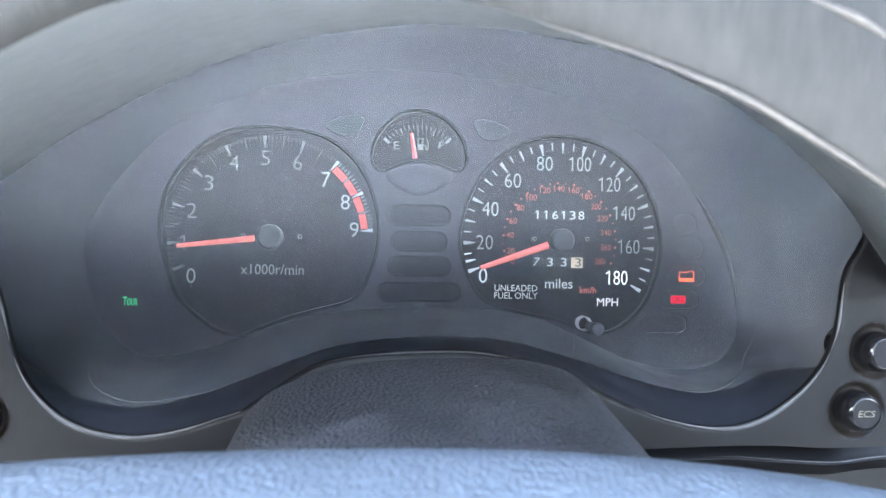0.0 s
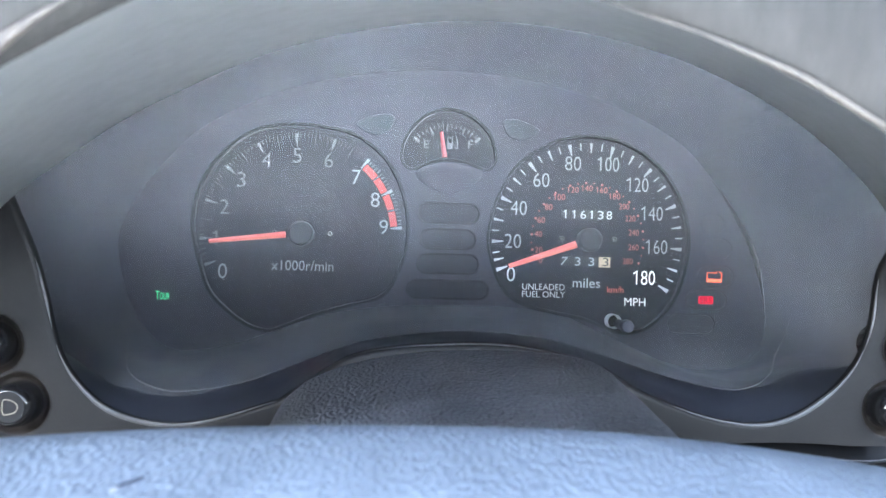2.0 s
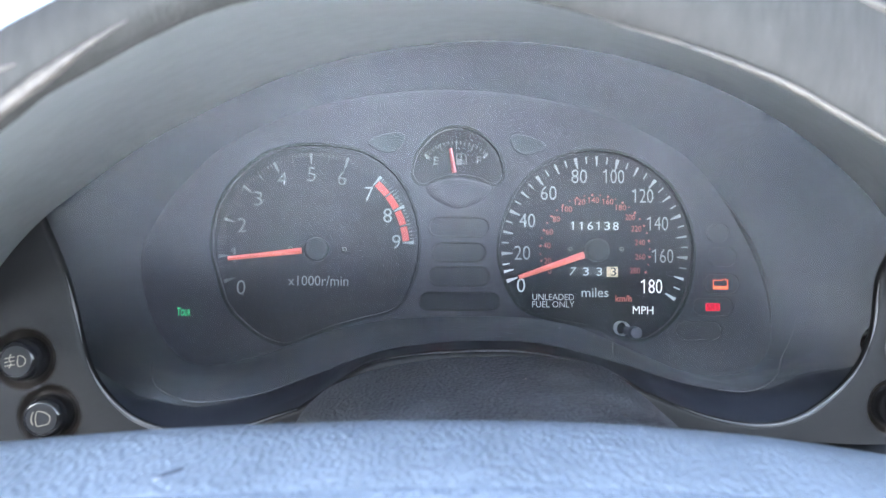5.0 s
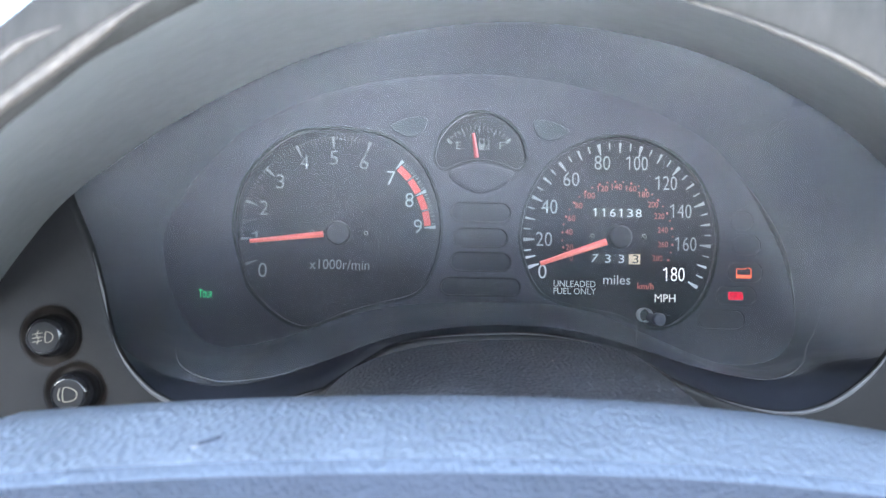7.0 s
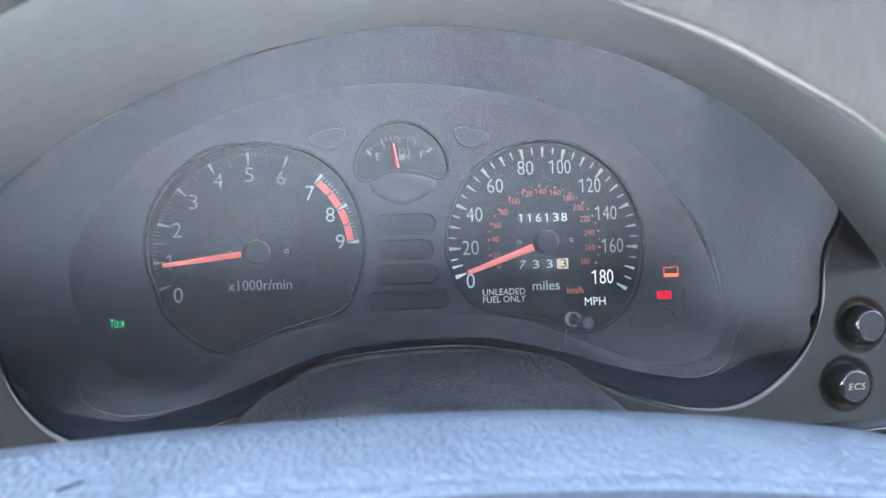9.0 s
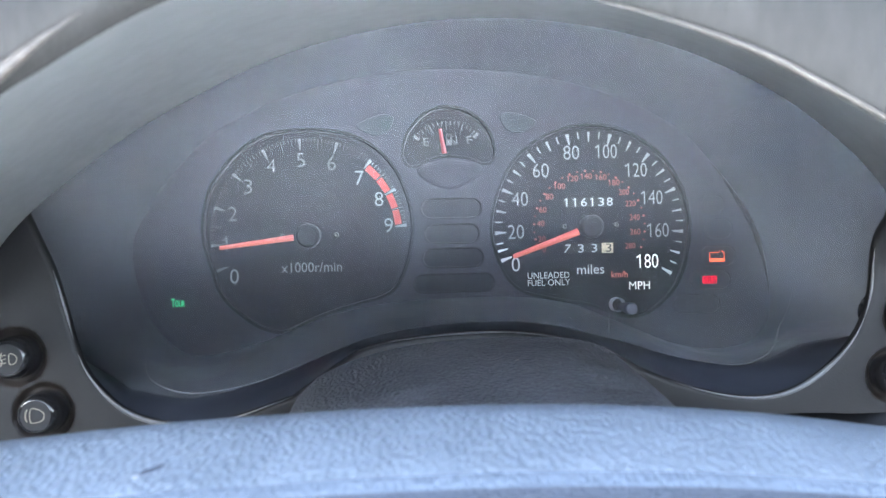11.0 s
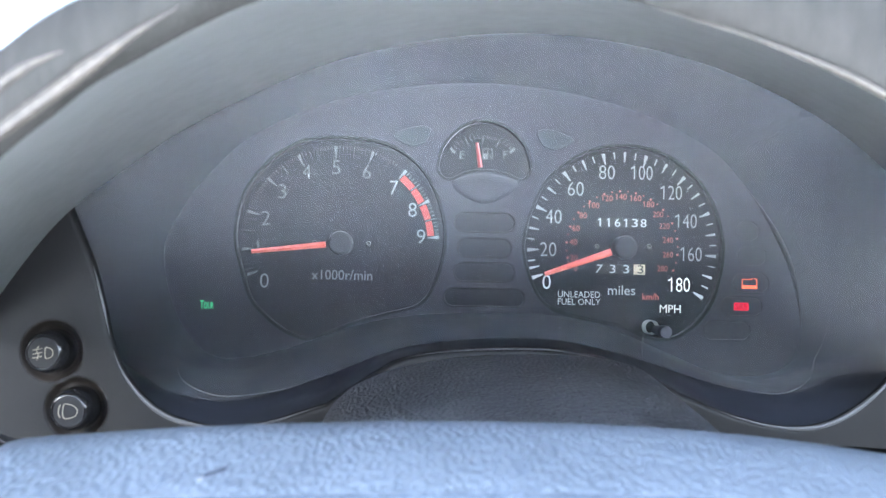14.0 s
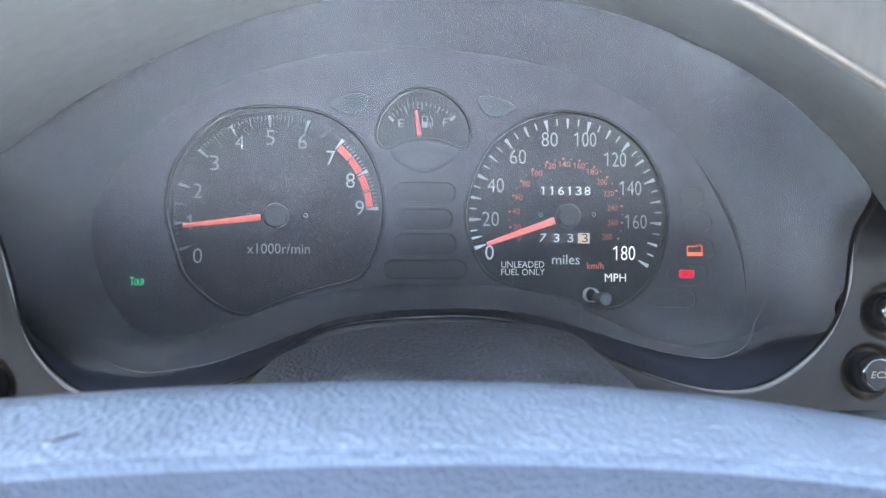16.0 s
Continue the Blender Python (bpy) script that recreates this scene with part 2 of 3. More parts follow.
def polar(pts, count=180, per=12):
    """A closed curve about the middle, taken at even angles."""
    c = np.array(spline(pts, per))
    ang = np.unwrap(np.arctan2(c[:, 1], c[:, 0]))
    if ang[-1] < ang[0]:
        c, ang = c[::-1], np.unwrap(np.arctan2(c[::-1, 1], c[::-1, 0]))
    rad = np.hypot(c[:, 0], c[:, 1])
    ang, rad = np.append(ang, ang[0] + 2 * math.pi), np.append(rad, rad[0])
    want = np.linspace(0, 2 * math.pi, count, endpoint=False)
    r = np.interp(ang[0] + (want - ang[0]) % (2 * math.pi), ang, rad)
    return [np.array((a * math.cos(w), a * math.sin(w))) for a, w in zip(r, want)]


def inset(loop, by):
    """A closed plane curve moved inwards (minus: outwards)."""
    p = np.array(loop)
    t = np.roll(p, -1, 0) - np.roll(p, 1, 0)
    t /= np.linalg.norm(t, axis=1)[:, None]
    area = np.sum(p[:, 0] * np.roll(p[:, 1], -1) - np.roll(p[:, 0], -1) * p[:, 1])
    nrm = np.stack((-t[:, 1], t[:, 0]), 1) * (1 if area > 0 else -1)
    return list(p + nrm * by)


def loft(bm, loops, closed=True, caps=(False, False)):
    """Quads between rows of points; caps close the first and last row."""
    rows = [[bm.verts.new(Vector(p)) for p in l] for l in loops]
    n = len(rows[0])
    for a, b in zip(rows, rows[1:]):
        for i in range(n if closed else n - 1):
            j = (i + 1) % n
            bm.faces.new((a[i], a[j], b[j], b[i]))
    for row, want in ((rows[0], caps[0]), (rows[-1], caps[1])):
        if want:
            bm.faces.new(row)
    return bm


def at_depth(loop, y):
    return [(p[0], y, p[1]) for p in loop]


def circle(cx, cz, r, n=48, squash=1.0):
    return [np.array((cx + r * math.cos(2 * math.pi * i / n), cz + squash * r * math.sin(2 * math.pi * i / n))) for i in range(n)]


def turned(cx, cz, profile, n=48):
    """A round solid about an axis along y: profile is rows of (radius, y), from the back to the front cap."""
    return loft(bmesh.new(), [at_depth(circle(cx, cz, r, n), y) for r, y in profile], True, (False, True))


def slab(loop, y0, y1, bevel=0.0):
    """A plane outline with thickness, its front edge eased."""
    rows = [at_depth(loop, y0)]
    if bevel:
        rows += [at_depth(loop, y1 + bevel), at_depth(inset(loop, bevel), y1)]
    else:
        rows += [at_depth(loop, y1)]
    return loft(bmesh.new(), rows, True, (False, True))


def pierced(outer, holes, y, depth, *eases):
    """A plate at y with openings, whose edges are eased and run back by depth; eases: one for all, or one an opening."""
    bm = bmesh.new()
    edges = []
    eases = eases if len(eases) > 1 else eases * len(holes)
    for loop in [outer] + [inset(h, -e) for h, e in zip(holes, eases)]:
        vs = [bm.verts.new((p[0], y, p[1])) for p in loop]
        edges += [bm.edges.new((vs[i], vs[(i + 1) % len(vs)])) for i in range(len(vs))]
    bmesh.ops.triangle_fill(bm, use_beauty=True, use_dissolve=False, edges=edges, normal=(0, -1, 0))
    for h, ease in zip(holes, eases):
        rows = []
        for k in range(5):
            w = k / 4 * math.pi / 2
            rows.append(at_depth(inset(h, -ease * (1 - math.sin(w))), y + ease * (1 - math.cos(w))))
        rows.append(at_depth(h, y + depth))
        loft(bm, rows)
    loft(bm, [at_depth(outer, y), at_depth(outer, y + depth)])
    return bm


def capsule(cx, cz, wide, high, n=10):
    r = high / 2
    out = []
    for side, start in ((1, -90), (-1, 90)):
        for i in range(n + 1):
            a = radians(start + 180 * i / n)
            out.append(np.array((cx + side * (wide / 2 - r) + r * math.cos(a), cz + r * math.sin(a))))
    return out


def strip(pts, width, y, thick=0.12):
    """A printed or moulded line of even width along points."""
    p = np.array(pts, float)
    t = np.gradient(p, axis=0)
    t /= np.linalg.norm(t, axis=1)[:, None]
    nrm = np.stack((-t[:, 1], t[:, 0]), 1) * width / 2
    loop = list(p + nrm) + list((p - nrm)[::-1])
    return slab(loop, y, y - thick)


def join(*parts):
    """Several pieces of one part in one bmesh."""
    out = bmesh.new()
    for bm in parts:
        m = bpy.data.meshes.new("piece")
        bm.to_mesh(m)
        bm.free()
        out.from_mesh(m)
        bpy.data.meshes.remove(m)
    return out


def lettering(name, words, at, high, mat, parent, wide=0.0, y=-0.15, slant=0.0, bold=0.0, label=""):
    """Raised print: words centred at (x, z), with their height and, if given, width."""
    curve = bpy.data.curves.new(name, "FONT")
    curve.body, curve.size, curve.extrude, curve.offset, curve.resolution_u = words, 10, 0.0, bold, 3
    ob = bpy.data.objects.new(name, curve)
    scene.collection.objects.link(ob)
    bpy.context.view_layer.update()
    mesh = bpy.data.meshes.new_from_object(ob.evaluated_get(bpy.context.evaluated_depsgraph_get()))
    bpy.data.objects.remove(ob)
    co = np.array([v.co[:] for v in mesh.vertices])
    lo, hi = co.min(0), co.max(0)
    sz = high / (hi[1] - lo[1])
    sx = wide / (hi[0] - lo[0]) if wide else sz
    off = base_of(parent)
    for v in mesh.vertices:
        x, z = (v.co.x - (lo[0] + hi[0]) / 2) * sx, (v.co.y - (lo[1] + hi[1]) / 2) * sz
        v.co = place(at[0] + x + slant * z, y, at[1] + z) - off
    if words[0] == "1":
        # the figure's flag
        top = at[1] + high / 2
        left = min(v.co.x for v in mesh.vertices) * 1000 + off.x * 1000
        b = strip([(left + 0.06 * high, top - 0.07 * high), (left - 0.2 * high, top - 0.23 * high)], 0.1 * high, y, 0.02)
        b.transform(Matrix.Translation(ORIGIN - off) @ Matrix.Diagonal((0.001, 0.001, 0.001, 1)))
        b.from_mesh(mesh)
        b.to_mesh(mesh)
        b.free()
    return finish(name, mesh, mat, parent, label, False)


def arm(a, reach):
    return np.array((math.cos(radians(a)), math.sin(radians(a)))) * reach


def wedge(c, a, r0, r1, w0, w1, y=0.0, thick=0.12):
    """A tick from radius r0 to r1, w0 to w1 wide."""
    c = np.array(c, float)
    side = arm(a + 90, 0.5)
    return slab([c + arm(a, r0) + side * w0, c + arm(a, r0) - side * w0, c + arm(a, r1) - side * w1, c + arm(a, r1) + side * w1], y, y - thick)


def sector(c, a0, a1, r0, r1, y=0.0, thick=0.12):
    n = 14
    c = np.array(c, float)
    angs = [a0 + (a1 - a0) * i / n for i in range(n + 1)]
    return slab([c + arm(a, r1) for a in angs] + [c + arm(a, r0) for a in angs[::-1]], y, y - thick)


def bead(curve, r, name, mat, parent, label):
    """A thin round cord along a space curve, tapered at its ends."""
    pts = [np.array(p, float) for p in spline(curve, 8, False)]
    rows = []
    for i, p in enumerate(pts):
        t = pts[min(i + 1, len(pts) - 1)] - pts[max(i - 1, 0)]
        t /= np.linalg.norm(t)
        u = np.cross(t, (0, 1, 0))
        u /= np.linalg.norm(u)
        v = np.cross(u, t)
        k = r * min(1, 0.06 + 2.4 * min(i, len(pts) - 1 - i) / len(pts))
        rows.append([p + k * (u * math.cos(w) + v * math.sin(w)) for w in np.linspace(0, 2 * math.pi, 9)[:-1]])
    part(name, loft(bmesh.new(), rows, True, (True, True)), mat, parent, label)


# ---- design curves (x, z) ----
FACE = polar([(6, -31), (34, -31.5), (57, -35), (74, -40.5), (92, -50), (112, -58), (136, -61), (153, -57), (162, -46), (163, -28), (158, -5), (149, 14), (135, 34), (112, 56), (64, 76), (0, 84),
              (-64, 76), (-112, 56), (-136, 34), (-149, 15), (-156, -4), (-149, -34), (-132, -54), (-110, -54), (-90, -48.5), (-69, -40.5), (-48, -35), (-24, -32)])
COVER = polar([(10, -39), (36, -40.5), (60, -46), (78, -51.5), (92, -55), (108, -57), (120, -55.5), (134, -52.5), (152, -49), (174, -42), (192, -26), (202, 8), (186, 58), (140, 84), (70, 104),
               (0, 110), (-70, 104), (-140, 84), (-186, 58), (-202, 8), (-192, -26), (-174, -43), (-152, -51), (-136, -55), (-120, -58.5), (-104, -61), (-82, -57.5), (-67, -53), (-52, -47.5), (-36, -43), (-12, -40)])
RIM = polar([(8, -37.6), (28, -39.6), (49, -44.6), (61, -52), (80, -60), (97.5, -64.6), (112.6, -65.3), (125.6, -61.2), (138.6, -51.8), (147.2, -41.3), (152, -28.6), (155, -8),
             (163, 8), (156, 28), (118, 58), (64, 77), (0, 83), (-64, 73), (-118, 50), (-148, 28), (-157, 14), (-153, 2), (-148, -10), (-144, -24), (-139.3, -42), (-132, -54), (-121, -63), (-105, -67.2),
             (-89, -66), (-71, -60.5), (-61, -56.8), (-51, -49), (-40, -42.6), (-22, -39)])
TACH_C, SPEED_C = (-70.2, 2.2), (71.6, 3.0)
TACH = spline([(-117.5, -14.9), (-113.5, -26), (-106, -34.5), (-96, -42), (-86.5, -45.2), (-80, -44), (-64, -37.4), (-48, -32.7), (-33.5, -28.8), (-26.5, -23), (-21.2, -11), (-18.6, 3),
               (-19.8, 17), (-25, 31.5), (-33.5, 43), (-48, 52), (-70, 55), (-92, 52), (-108, 40.5), (-119, 24), (-122, 4)], 6)
SPEED = spline([(20.6, 3.7), (23, -10), (28.8, -22.6), (37.5, -29.4), (54, -33.6), (70, -36.6), (81, -41), (90, -43.2), (100.5, -41), (112, -31.6), (119, -18.7), (122.7, -0.2),
                (121.5, 14), (116.7, 27), (107.5, 40), (91, 51.2), (71, 54.8), (51, 50.5), (34, 38.5), (24.5, 21.5)], 6)
FUEL = spline([(-23, 42), (-20.8, 36.3), (-16, 35.2), (-9, 38.5), (0, 40), (10, 38.8), (18, 35.8), (22, 37.3), (23.9, 43), (20.5, 53.8), (11, 62.5), (0, 65.3), (-11, 62), (-20, 52.5)], 6)


def cover_depth(x, z):
    """How far the clear cover stands before the dials: bowed in over the dials, coming forward at its foot, brow and ends."""
    foot = 1 - min(1.0, max(0.0, (abs(x) - 128) / 50))
    lift = 16 * math.log(1 + math.exp((z + 6 + 0.3 * math.hypot(x, 40) - 18) / 16))
    base = -14 - lift ** 2 / 720 - 1.62 * 11 * foot * math.log(1 + math.exp(-(z + 19) / 11))
    end = min(1.3, max(0.0, (abs(x) - 60) / 130))
    tip = max(0.0, (x - 130) / 38)
    return max(base - 36 * end * end - 42 * tip * tip, -92)


# ---- instrument cluster ----
cluster = thing("instrument_cluster", (0, 0, -60), "charcoal car instrument cluster with two round dials behind dusty clear cover", "instrument cluster")
pods = [(1, 14, 31, 10.6), (1, 1.3, 28, 10.4), (1.2, -10.8, 31.2, 10.3), (1.4, -23.4, 41, 9.8)]
side_pods = [(135, 12.6, 12.4, 10.2), (137.4, 0.2, 15.4, 10.8), (136.8, -13.6, 19, 10.8), (132.2, -25.6, 21.5, 10), (124.6, -37.8, 24.6, 10)]
part("mask", pierced(inset(FACE, 0.05), [TACH, SPEED, FUEL], -3.0, 3.4, 0.9), MASK, cluster, "charcoal plastic mask with openings for the dials")
part("mask_back", slab(inset(FACE, 2), 6, 5), MASK_EDGE, cluster)

tach = part("tachometer", slab(inset(TACH, -2.0), 2, 0), DIAL, cluster, "black tachometer dial with white figures and red zone")
speed = part("speedometer", slab(inset(SPEED, -1.6), 2, 0), DIAL, cluster, "black speedometer dial with white and red figures")
fuel = part("fuel_gauge", slab(inset(FUEL, -1.6), 2, 0), DIAL, cluster, "small black fuel gauge dial")

for dial, edge in ((tach, TACH), (speed, SPEED), (fuel, FUEL)):
    part("rim", pierced(inset(edge, -0.7), [inset(edge, 0.9)], -3.15, 3, 0.3), MASK_EDGE, dial, "thin black rim of the dial")

# tachometer print
def tach_angle(v):
    return 184.4 - 22.45 * (v - 1) if v >= 1 else 199.6 - 15.2 * v


# figures 0 and 7 to 9 stay white, the rest are dimmed for glare
for v, at in enumerate([(-107.6, -17), (-111, -1.1), (-107.6, 14.1), (-99.9, 27.5), (-88.1, 37.5), (-73.5, 40.1), (-58.2, 38.3), (-44.6, 30.5), (-35.1, 19.7), (-30.6, 6.4)]):
    lettering("numeral", str(v), at, 7.2, WHITE if v in (0, 7, 8, 9) else WHITE_VEILED, tach, 1.0 if v == 1 else 4.3, bold=-0.06)
    part("tick", wedge(TACH_C, tach_angle(v), 42.9, 48.8, 0.4, 1.9), WHITE if v > 6 else WHITE_VEILED, tach)
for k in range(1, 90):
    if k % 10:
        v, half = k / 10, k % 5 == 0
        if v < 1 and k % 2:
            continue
        part("minor_tick", wedge(TACH_C, tach_angle(v), 43.4 if half else 46.9, 48.8, 0.28, 0.34), WHITE if v > 7 else WHITE_VEILED, tach)
for v0, v1 in ((7.05, 7.47), (7.53, 7.95), (8.05, 8.47), (8.53, 8.95)):
    part("red_zone", sector(TACH_C, tach_angle(v0), tach_angle(v1), 43.0, 46.4, -0.02), RED, tach, "red band of high engine speeds")
lettering("caption", "x1000r/min", (-69.5, -13.5), 5.0, WHITE, tach, 30, bold=0.0)

# speedometer print
def speed_angle(v):
    return 182.4 - 1.333 * (v - 20) if v >= 15 else 199.4 - 0.7 * v * (1 - 0.03 * (15 - v)) if v < 15 else 0


# figures and ticks at both ends of the scale get the glow
for v, at in zip(range(0, 181, 20), [(33.1, -15.1), (33.7, 1.4), (36.2, 18), (47.3, 32.3), (63.2, 41.1), (81.9, 41.3), (97.2, 31.5), (105.0, 17.2), (107.7, 0.4), (101.7, -15.3)]):
    lettering("numeral", str(v), at, 7.2, WHITE_BRIGHT if v == 180 else WHITE_GLOW if v == 0 else WHITE, speed, (4.2, 8.2, 9.8)[len(str(v)) - 1], bold=-0.06)
    part("tick", wedge(SPEED_C, speed_angle(v), 42.8, 48.6, 0.6, 2.0), WHITE_GLOW if v in (0, 180) else WHITE, speed)
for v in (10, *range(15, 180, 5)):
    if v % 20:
        part("minor_tick", wedge(SPEED_C, speed_angle(v), 43.4 if v % 10 == 0 else 45.0, 48.6, 0.5, 1.4 if v % 10 == 0 else 0.7), WHITE_GLOW if v < 20 or v > 165 else WHITE, speed)
for v, at in zip(range(0, 281, 20), [(47.8, -7.9), (46.8, -2.6), (46.4, 5.3), (47.7, 12.3), (51.3, 18.9), (56.9, 24.1), (63.7, 27.9), (70.9, 28.9), (78.4, 28.2), (85.1, 25.3), (89.8, 20.3),
                                     (93.1, 14.4), (95, 7.3), (95.1, -0.1), (92.3, -7.2)]):
    lettering("small_numeral", str(v), at, 3.0, DIM_RED, speed, (1.7, 3.8, 5.3)[len(str(v)) - 1])
for v in range(0, 281, 10):
    p = np.array(SPEED_C) + arm(speed_angle(v * 0.6214), 28.6)
    part("small_dot", slab(circle(p[0], p[1], 0.62 if v % 20 == 0 else 0.4, 10), 0, -0.12), DIM_RED, speed)
lettering("caption", "miles", (71.4, -18.6), 4.9, WHITE_GLOW, speed, 14, bold=0.01)
lettering("caption", "UNLEADED", (49.7, -21.1), 3.2, WHITE_GLOW, speed, 21.5)
lettering("caption", "FUEL ONLY", (49.8, -24.8), 3.2, WHITE_GLOW, speed, 21.8)
lettering("caption", "km/h", (86.3, -21.6), 3.3, RED_PRINT_GLOW, speed, 8.4)
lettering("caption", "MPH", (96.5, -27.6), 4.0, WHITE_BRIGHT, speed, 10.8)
# counters
odometer = part("odometer", slab(capsule(71, 15.6, 26.4, 5.0), -0.1, -0.25), DRUM, speed, "black six-drum odometer")
trip = part("trip_meter", slab(capsule(71, -7.9, 26, 5.0), -0.1, -0.25), DRUM, speed, "trip meter with a cream last drum")
for i, ch in enumerate("116138"):
    lettering("digit", ch, (60.0 + 4.45 * i, 15.6), 4.2, WHITE_GLOW, speed, 0.75 if ch == "1" else 3.0, y=-0.4, bold=0.0)
part("last_drum", slab([np.array(p) for p in ((77.4, -10.6), (83.3, -10.6), (83.3, -5.4), (77.4, -5.4))], -0.2, -0.4), DRUM_CREAM, speed, "cream tenths drum")
for i, ch in enumerate("7333"):
    lettering("digit", ch, ((59.7, 66.6, 73.6, 80.9)[i], -7.9), 4.2, DRUM if i == 3 else WHITE_GLOW, speed, 3.0, y=-0.5, slant=0.25 if i == 0 else 0, bold=0.0)

# fuel gauge print
FUEL_C = (0, 36)
for a in (137.5, 45.5):
    part("tick", wedge(FUEL_C, a, 19.2, 22.6, 1.5, 1.5), WHITE_VEILED, fuel)
minor = [wedge(FUEL_C, a, 18.6 if abs(a - 91) < 1 or abs(abs(a - 91) - 23) < 1 else 20.6, 22.4, 0.45, 0.45) for a in [91 + 5.8 * k for k in range(-7, 8)] + [114, 68]]
for m in minor:
    part("minor_tick", m, WHITE_VEILED, fuel)
lettering("letter", "E", (-10.6, 48), 3.9, WHITE_VEILED, fuel, 2.7)
lettering("letter", "F", (11.3, 48.6), 3.9, WHITE_VEILED, fuel, 2.6)
pump = [slab([np.array(p) for p in ((-0.4, 46), (2.4, 46), (2.4, 49), (-0.4, 49))], 0, -0.12), strip([(-0.2, 49), (-0.2, 51.6), (2.2, 51.6), (2.2, 49)], 0.5, 0),
        strip([(2.4, 48.6), (3.5, 48.2), (3.6, 46.6), (4.4, 46.2), (4.8, 47), (4.7, 50.2), (3.9, 51.6)], 0.45, 0)]
part("pump_symbol", join(*pump), WHITE_VEILED, fuel, "small white pump symbol")


def needle(c, a, reach, back, w0, w1, y, parent, mat=NEEDLE):
    """A tapered bar from the hub outwards, with a raised ridge."""
    c = np.array(c, float)
    side = arm(a + 90, 0.5)
    b = bmesh.new()
    rows = []
    for r, w, up in ((back, w0, 1.0), ((back + reach) / 2, (w0 + w1) / 2, 0.9), (reach, w1, 0.6)):
        p = c + arm(a, r)
        rows.append([(*(p + side * w)[:1], y, (p + side * w)[1]), ((p + side * w * 0.7)[0], y - 0.6 * up, (p + side * w * 0.7)[1]), (p[0], y - up, p[1]),
                     ((p - side * w * 0.7)[0], y - 0.6 * up, (p - side * w * 0.7)[1]), ((p - side * w)[0], y, (p - side * w)[1])])
    loft(b, rows, True, (True, True))
    part("needle", b, mat, parent, "orange-red pointer")


def hub(c, r, depth, parent):
    part("hub", turned(c[0], c[1], [(r, 0), (r, -depth + 1.0), (r - 0.25, -depth + 0.35), (r - 0.8, -depth + 0.05), (r - 1.5, -depth), (1.2, -depth), (0.4, -depth)]), HUB, parent, "round black pointer hub")


def screw(x, z, parent):
    part("screw", join(turned(x, z, [(1.35, 0), (1.35, -0.4), (0.95, -0.7), (0.5, -0.45), (0.1, -0.4)], 20)), METAL, parent, "small metal screw")


needle(TACH_C, 186.6, 43.4, 7.2, 3.0, 1.9, -4.6, tach)
needle(SPEED_C, 199.3, 42.8, 7.4, 3.6, 2.2, -4.6, speed)
needle((-0.8, 36), 99.0, 18.0, 5.6, 2.3, 1.5, -3.2, fuel, NEEDLE_DULL)
hub(TACH_C, 5.9, 7, tach)
hub(SPEED_C, 5.8, 7, speed)
screw(-56.8, 2.3, tach)
screw(-83.6, 2.3, tach)
screw(58.4, 3.3, speed)
screw(85.2, 3.7, speed)

# raised half moon under the fuel gauge, and the warning lamp windows
moon = spline([(-16, 34.3), (-12.5, 28.3), (0, 23.2), (13, 28), (17.5, 34.8), (9, 37.6), (0, 38.8), (-9, 37.4)], 6)
part("half_moon", loft(bmesh.new(), [[(0.5 + (p[0] - 0.5) * k, y, 31.5 + (p[1] - 31.5) * k) for p in moon] for k, y in ((1, -2.9), (0.93, -3.3), (0.84, -3.65), (0.7, -3.95), (0.5, -4.15))], True, (False, True)), MASK, cluster, "shallow raised half moon under the fuel gauge")
side = sorted((p for p in FACE if p[0] > 110 and -38 < p[1] < 34), key=lambda p: p[1])
bead([(p[0] - 0.6, -3.0, p[1]) for p in side], 1.5, "mask_gap", MASK_EDGE, cluster, "dark gap beside the mask")
for x, z, w, h in pods:
    window = part("lamp_window", slab(capsule(x, z, w - 1.2, h - 1.2), -2.8, -3.1, 0.15), POD, cluster, "dark smoked warning lamp window")
    part("window_edge", pierced(capsule(x, z, w, h), [capsule(x, z, w - 1.6, h - 1.6)], -3.6, 0.7, 0.25), MASK_EDGE, window)
for x, z, w, h in side_pods:
    window = part("lamp_window", slab(capsule(x, z, w - 1.0, h - 1.0), -2.8, -3.1, 0.15), POD_SIDE, cluster, "dark smoked warning lamp window")
    part("window_edge", pierced(capsule(x, z, w, h), [capsule(x, z, w - 0.8, h - 0.8)], -3.3, 0.4, 0.15), MASK_EDGE, window)
for s in (1, -1):
    arrow = spline([(s * 27, 60.5), (s * 33, 61.5), (s * 42.5, 58.5), (s * 45, 55.5), (s * 38, 51.5), (s * 31.5, 52), (s * 28, 55.5)][::s], 6)
    part("turn_lamp_window", slab(arrow, -2.8, -3.25, 0.15), POD_TEAL, cluster, "dull teal turn signal window")
# lit lamps
bat = [strip([(132.3, -16.2), (132.3, -11.9), (137.0, -11.9)], 0.42, -3.2), strip([(139.8, -16.2), (139.8, -11.8), (138.9, -11.7)], 0.42, -3.2),
       slab([np.array(p) for p in ((132.1, -16.6), (140.0, -16.6), (140.0, -14.9), (132.1, -14.9))], -3.2, -3.3), strip([(137.0, -11.9), (137.4, -11.2)], 0.4, -3.2), strip([(138.6, -11.1), (139.0, -11.7)], 0.4, -3.2)]
part("battery_lamp", join(*bat), ORANGE_LIT, cluster, "lit orange battery symbol")
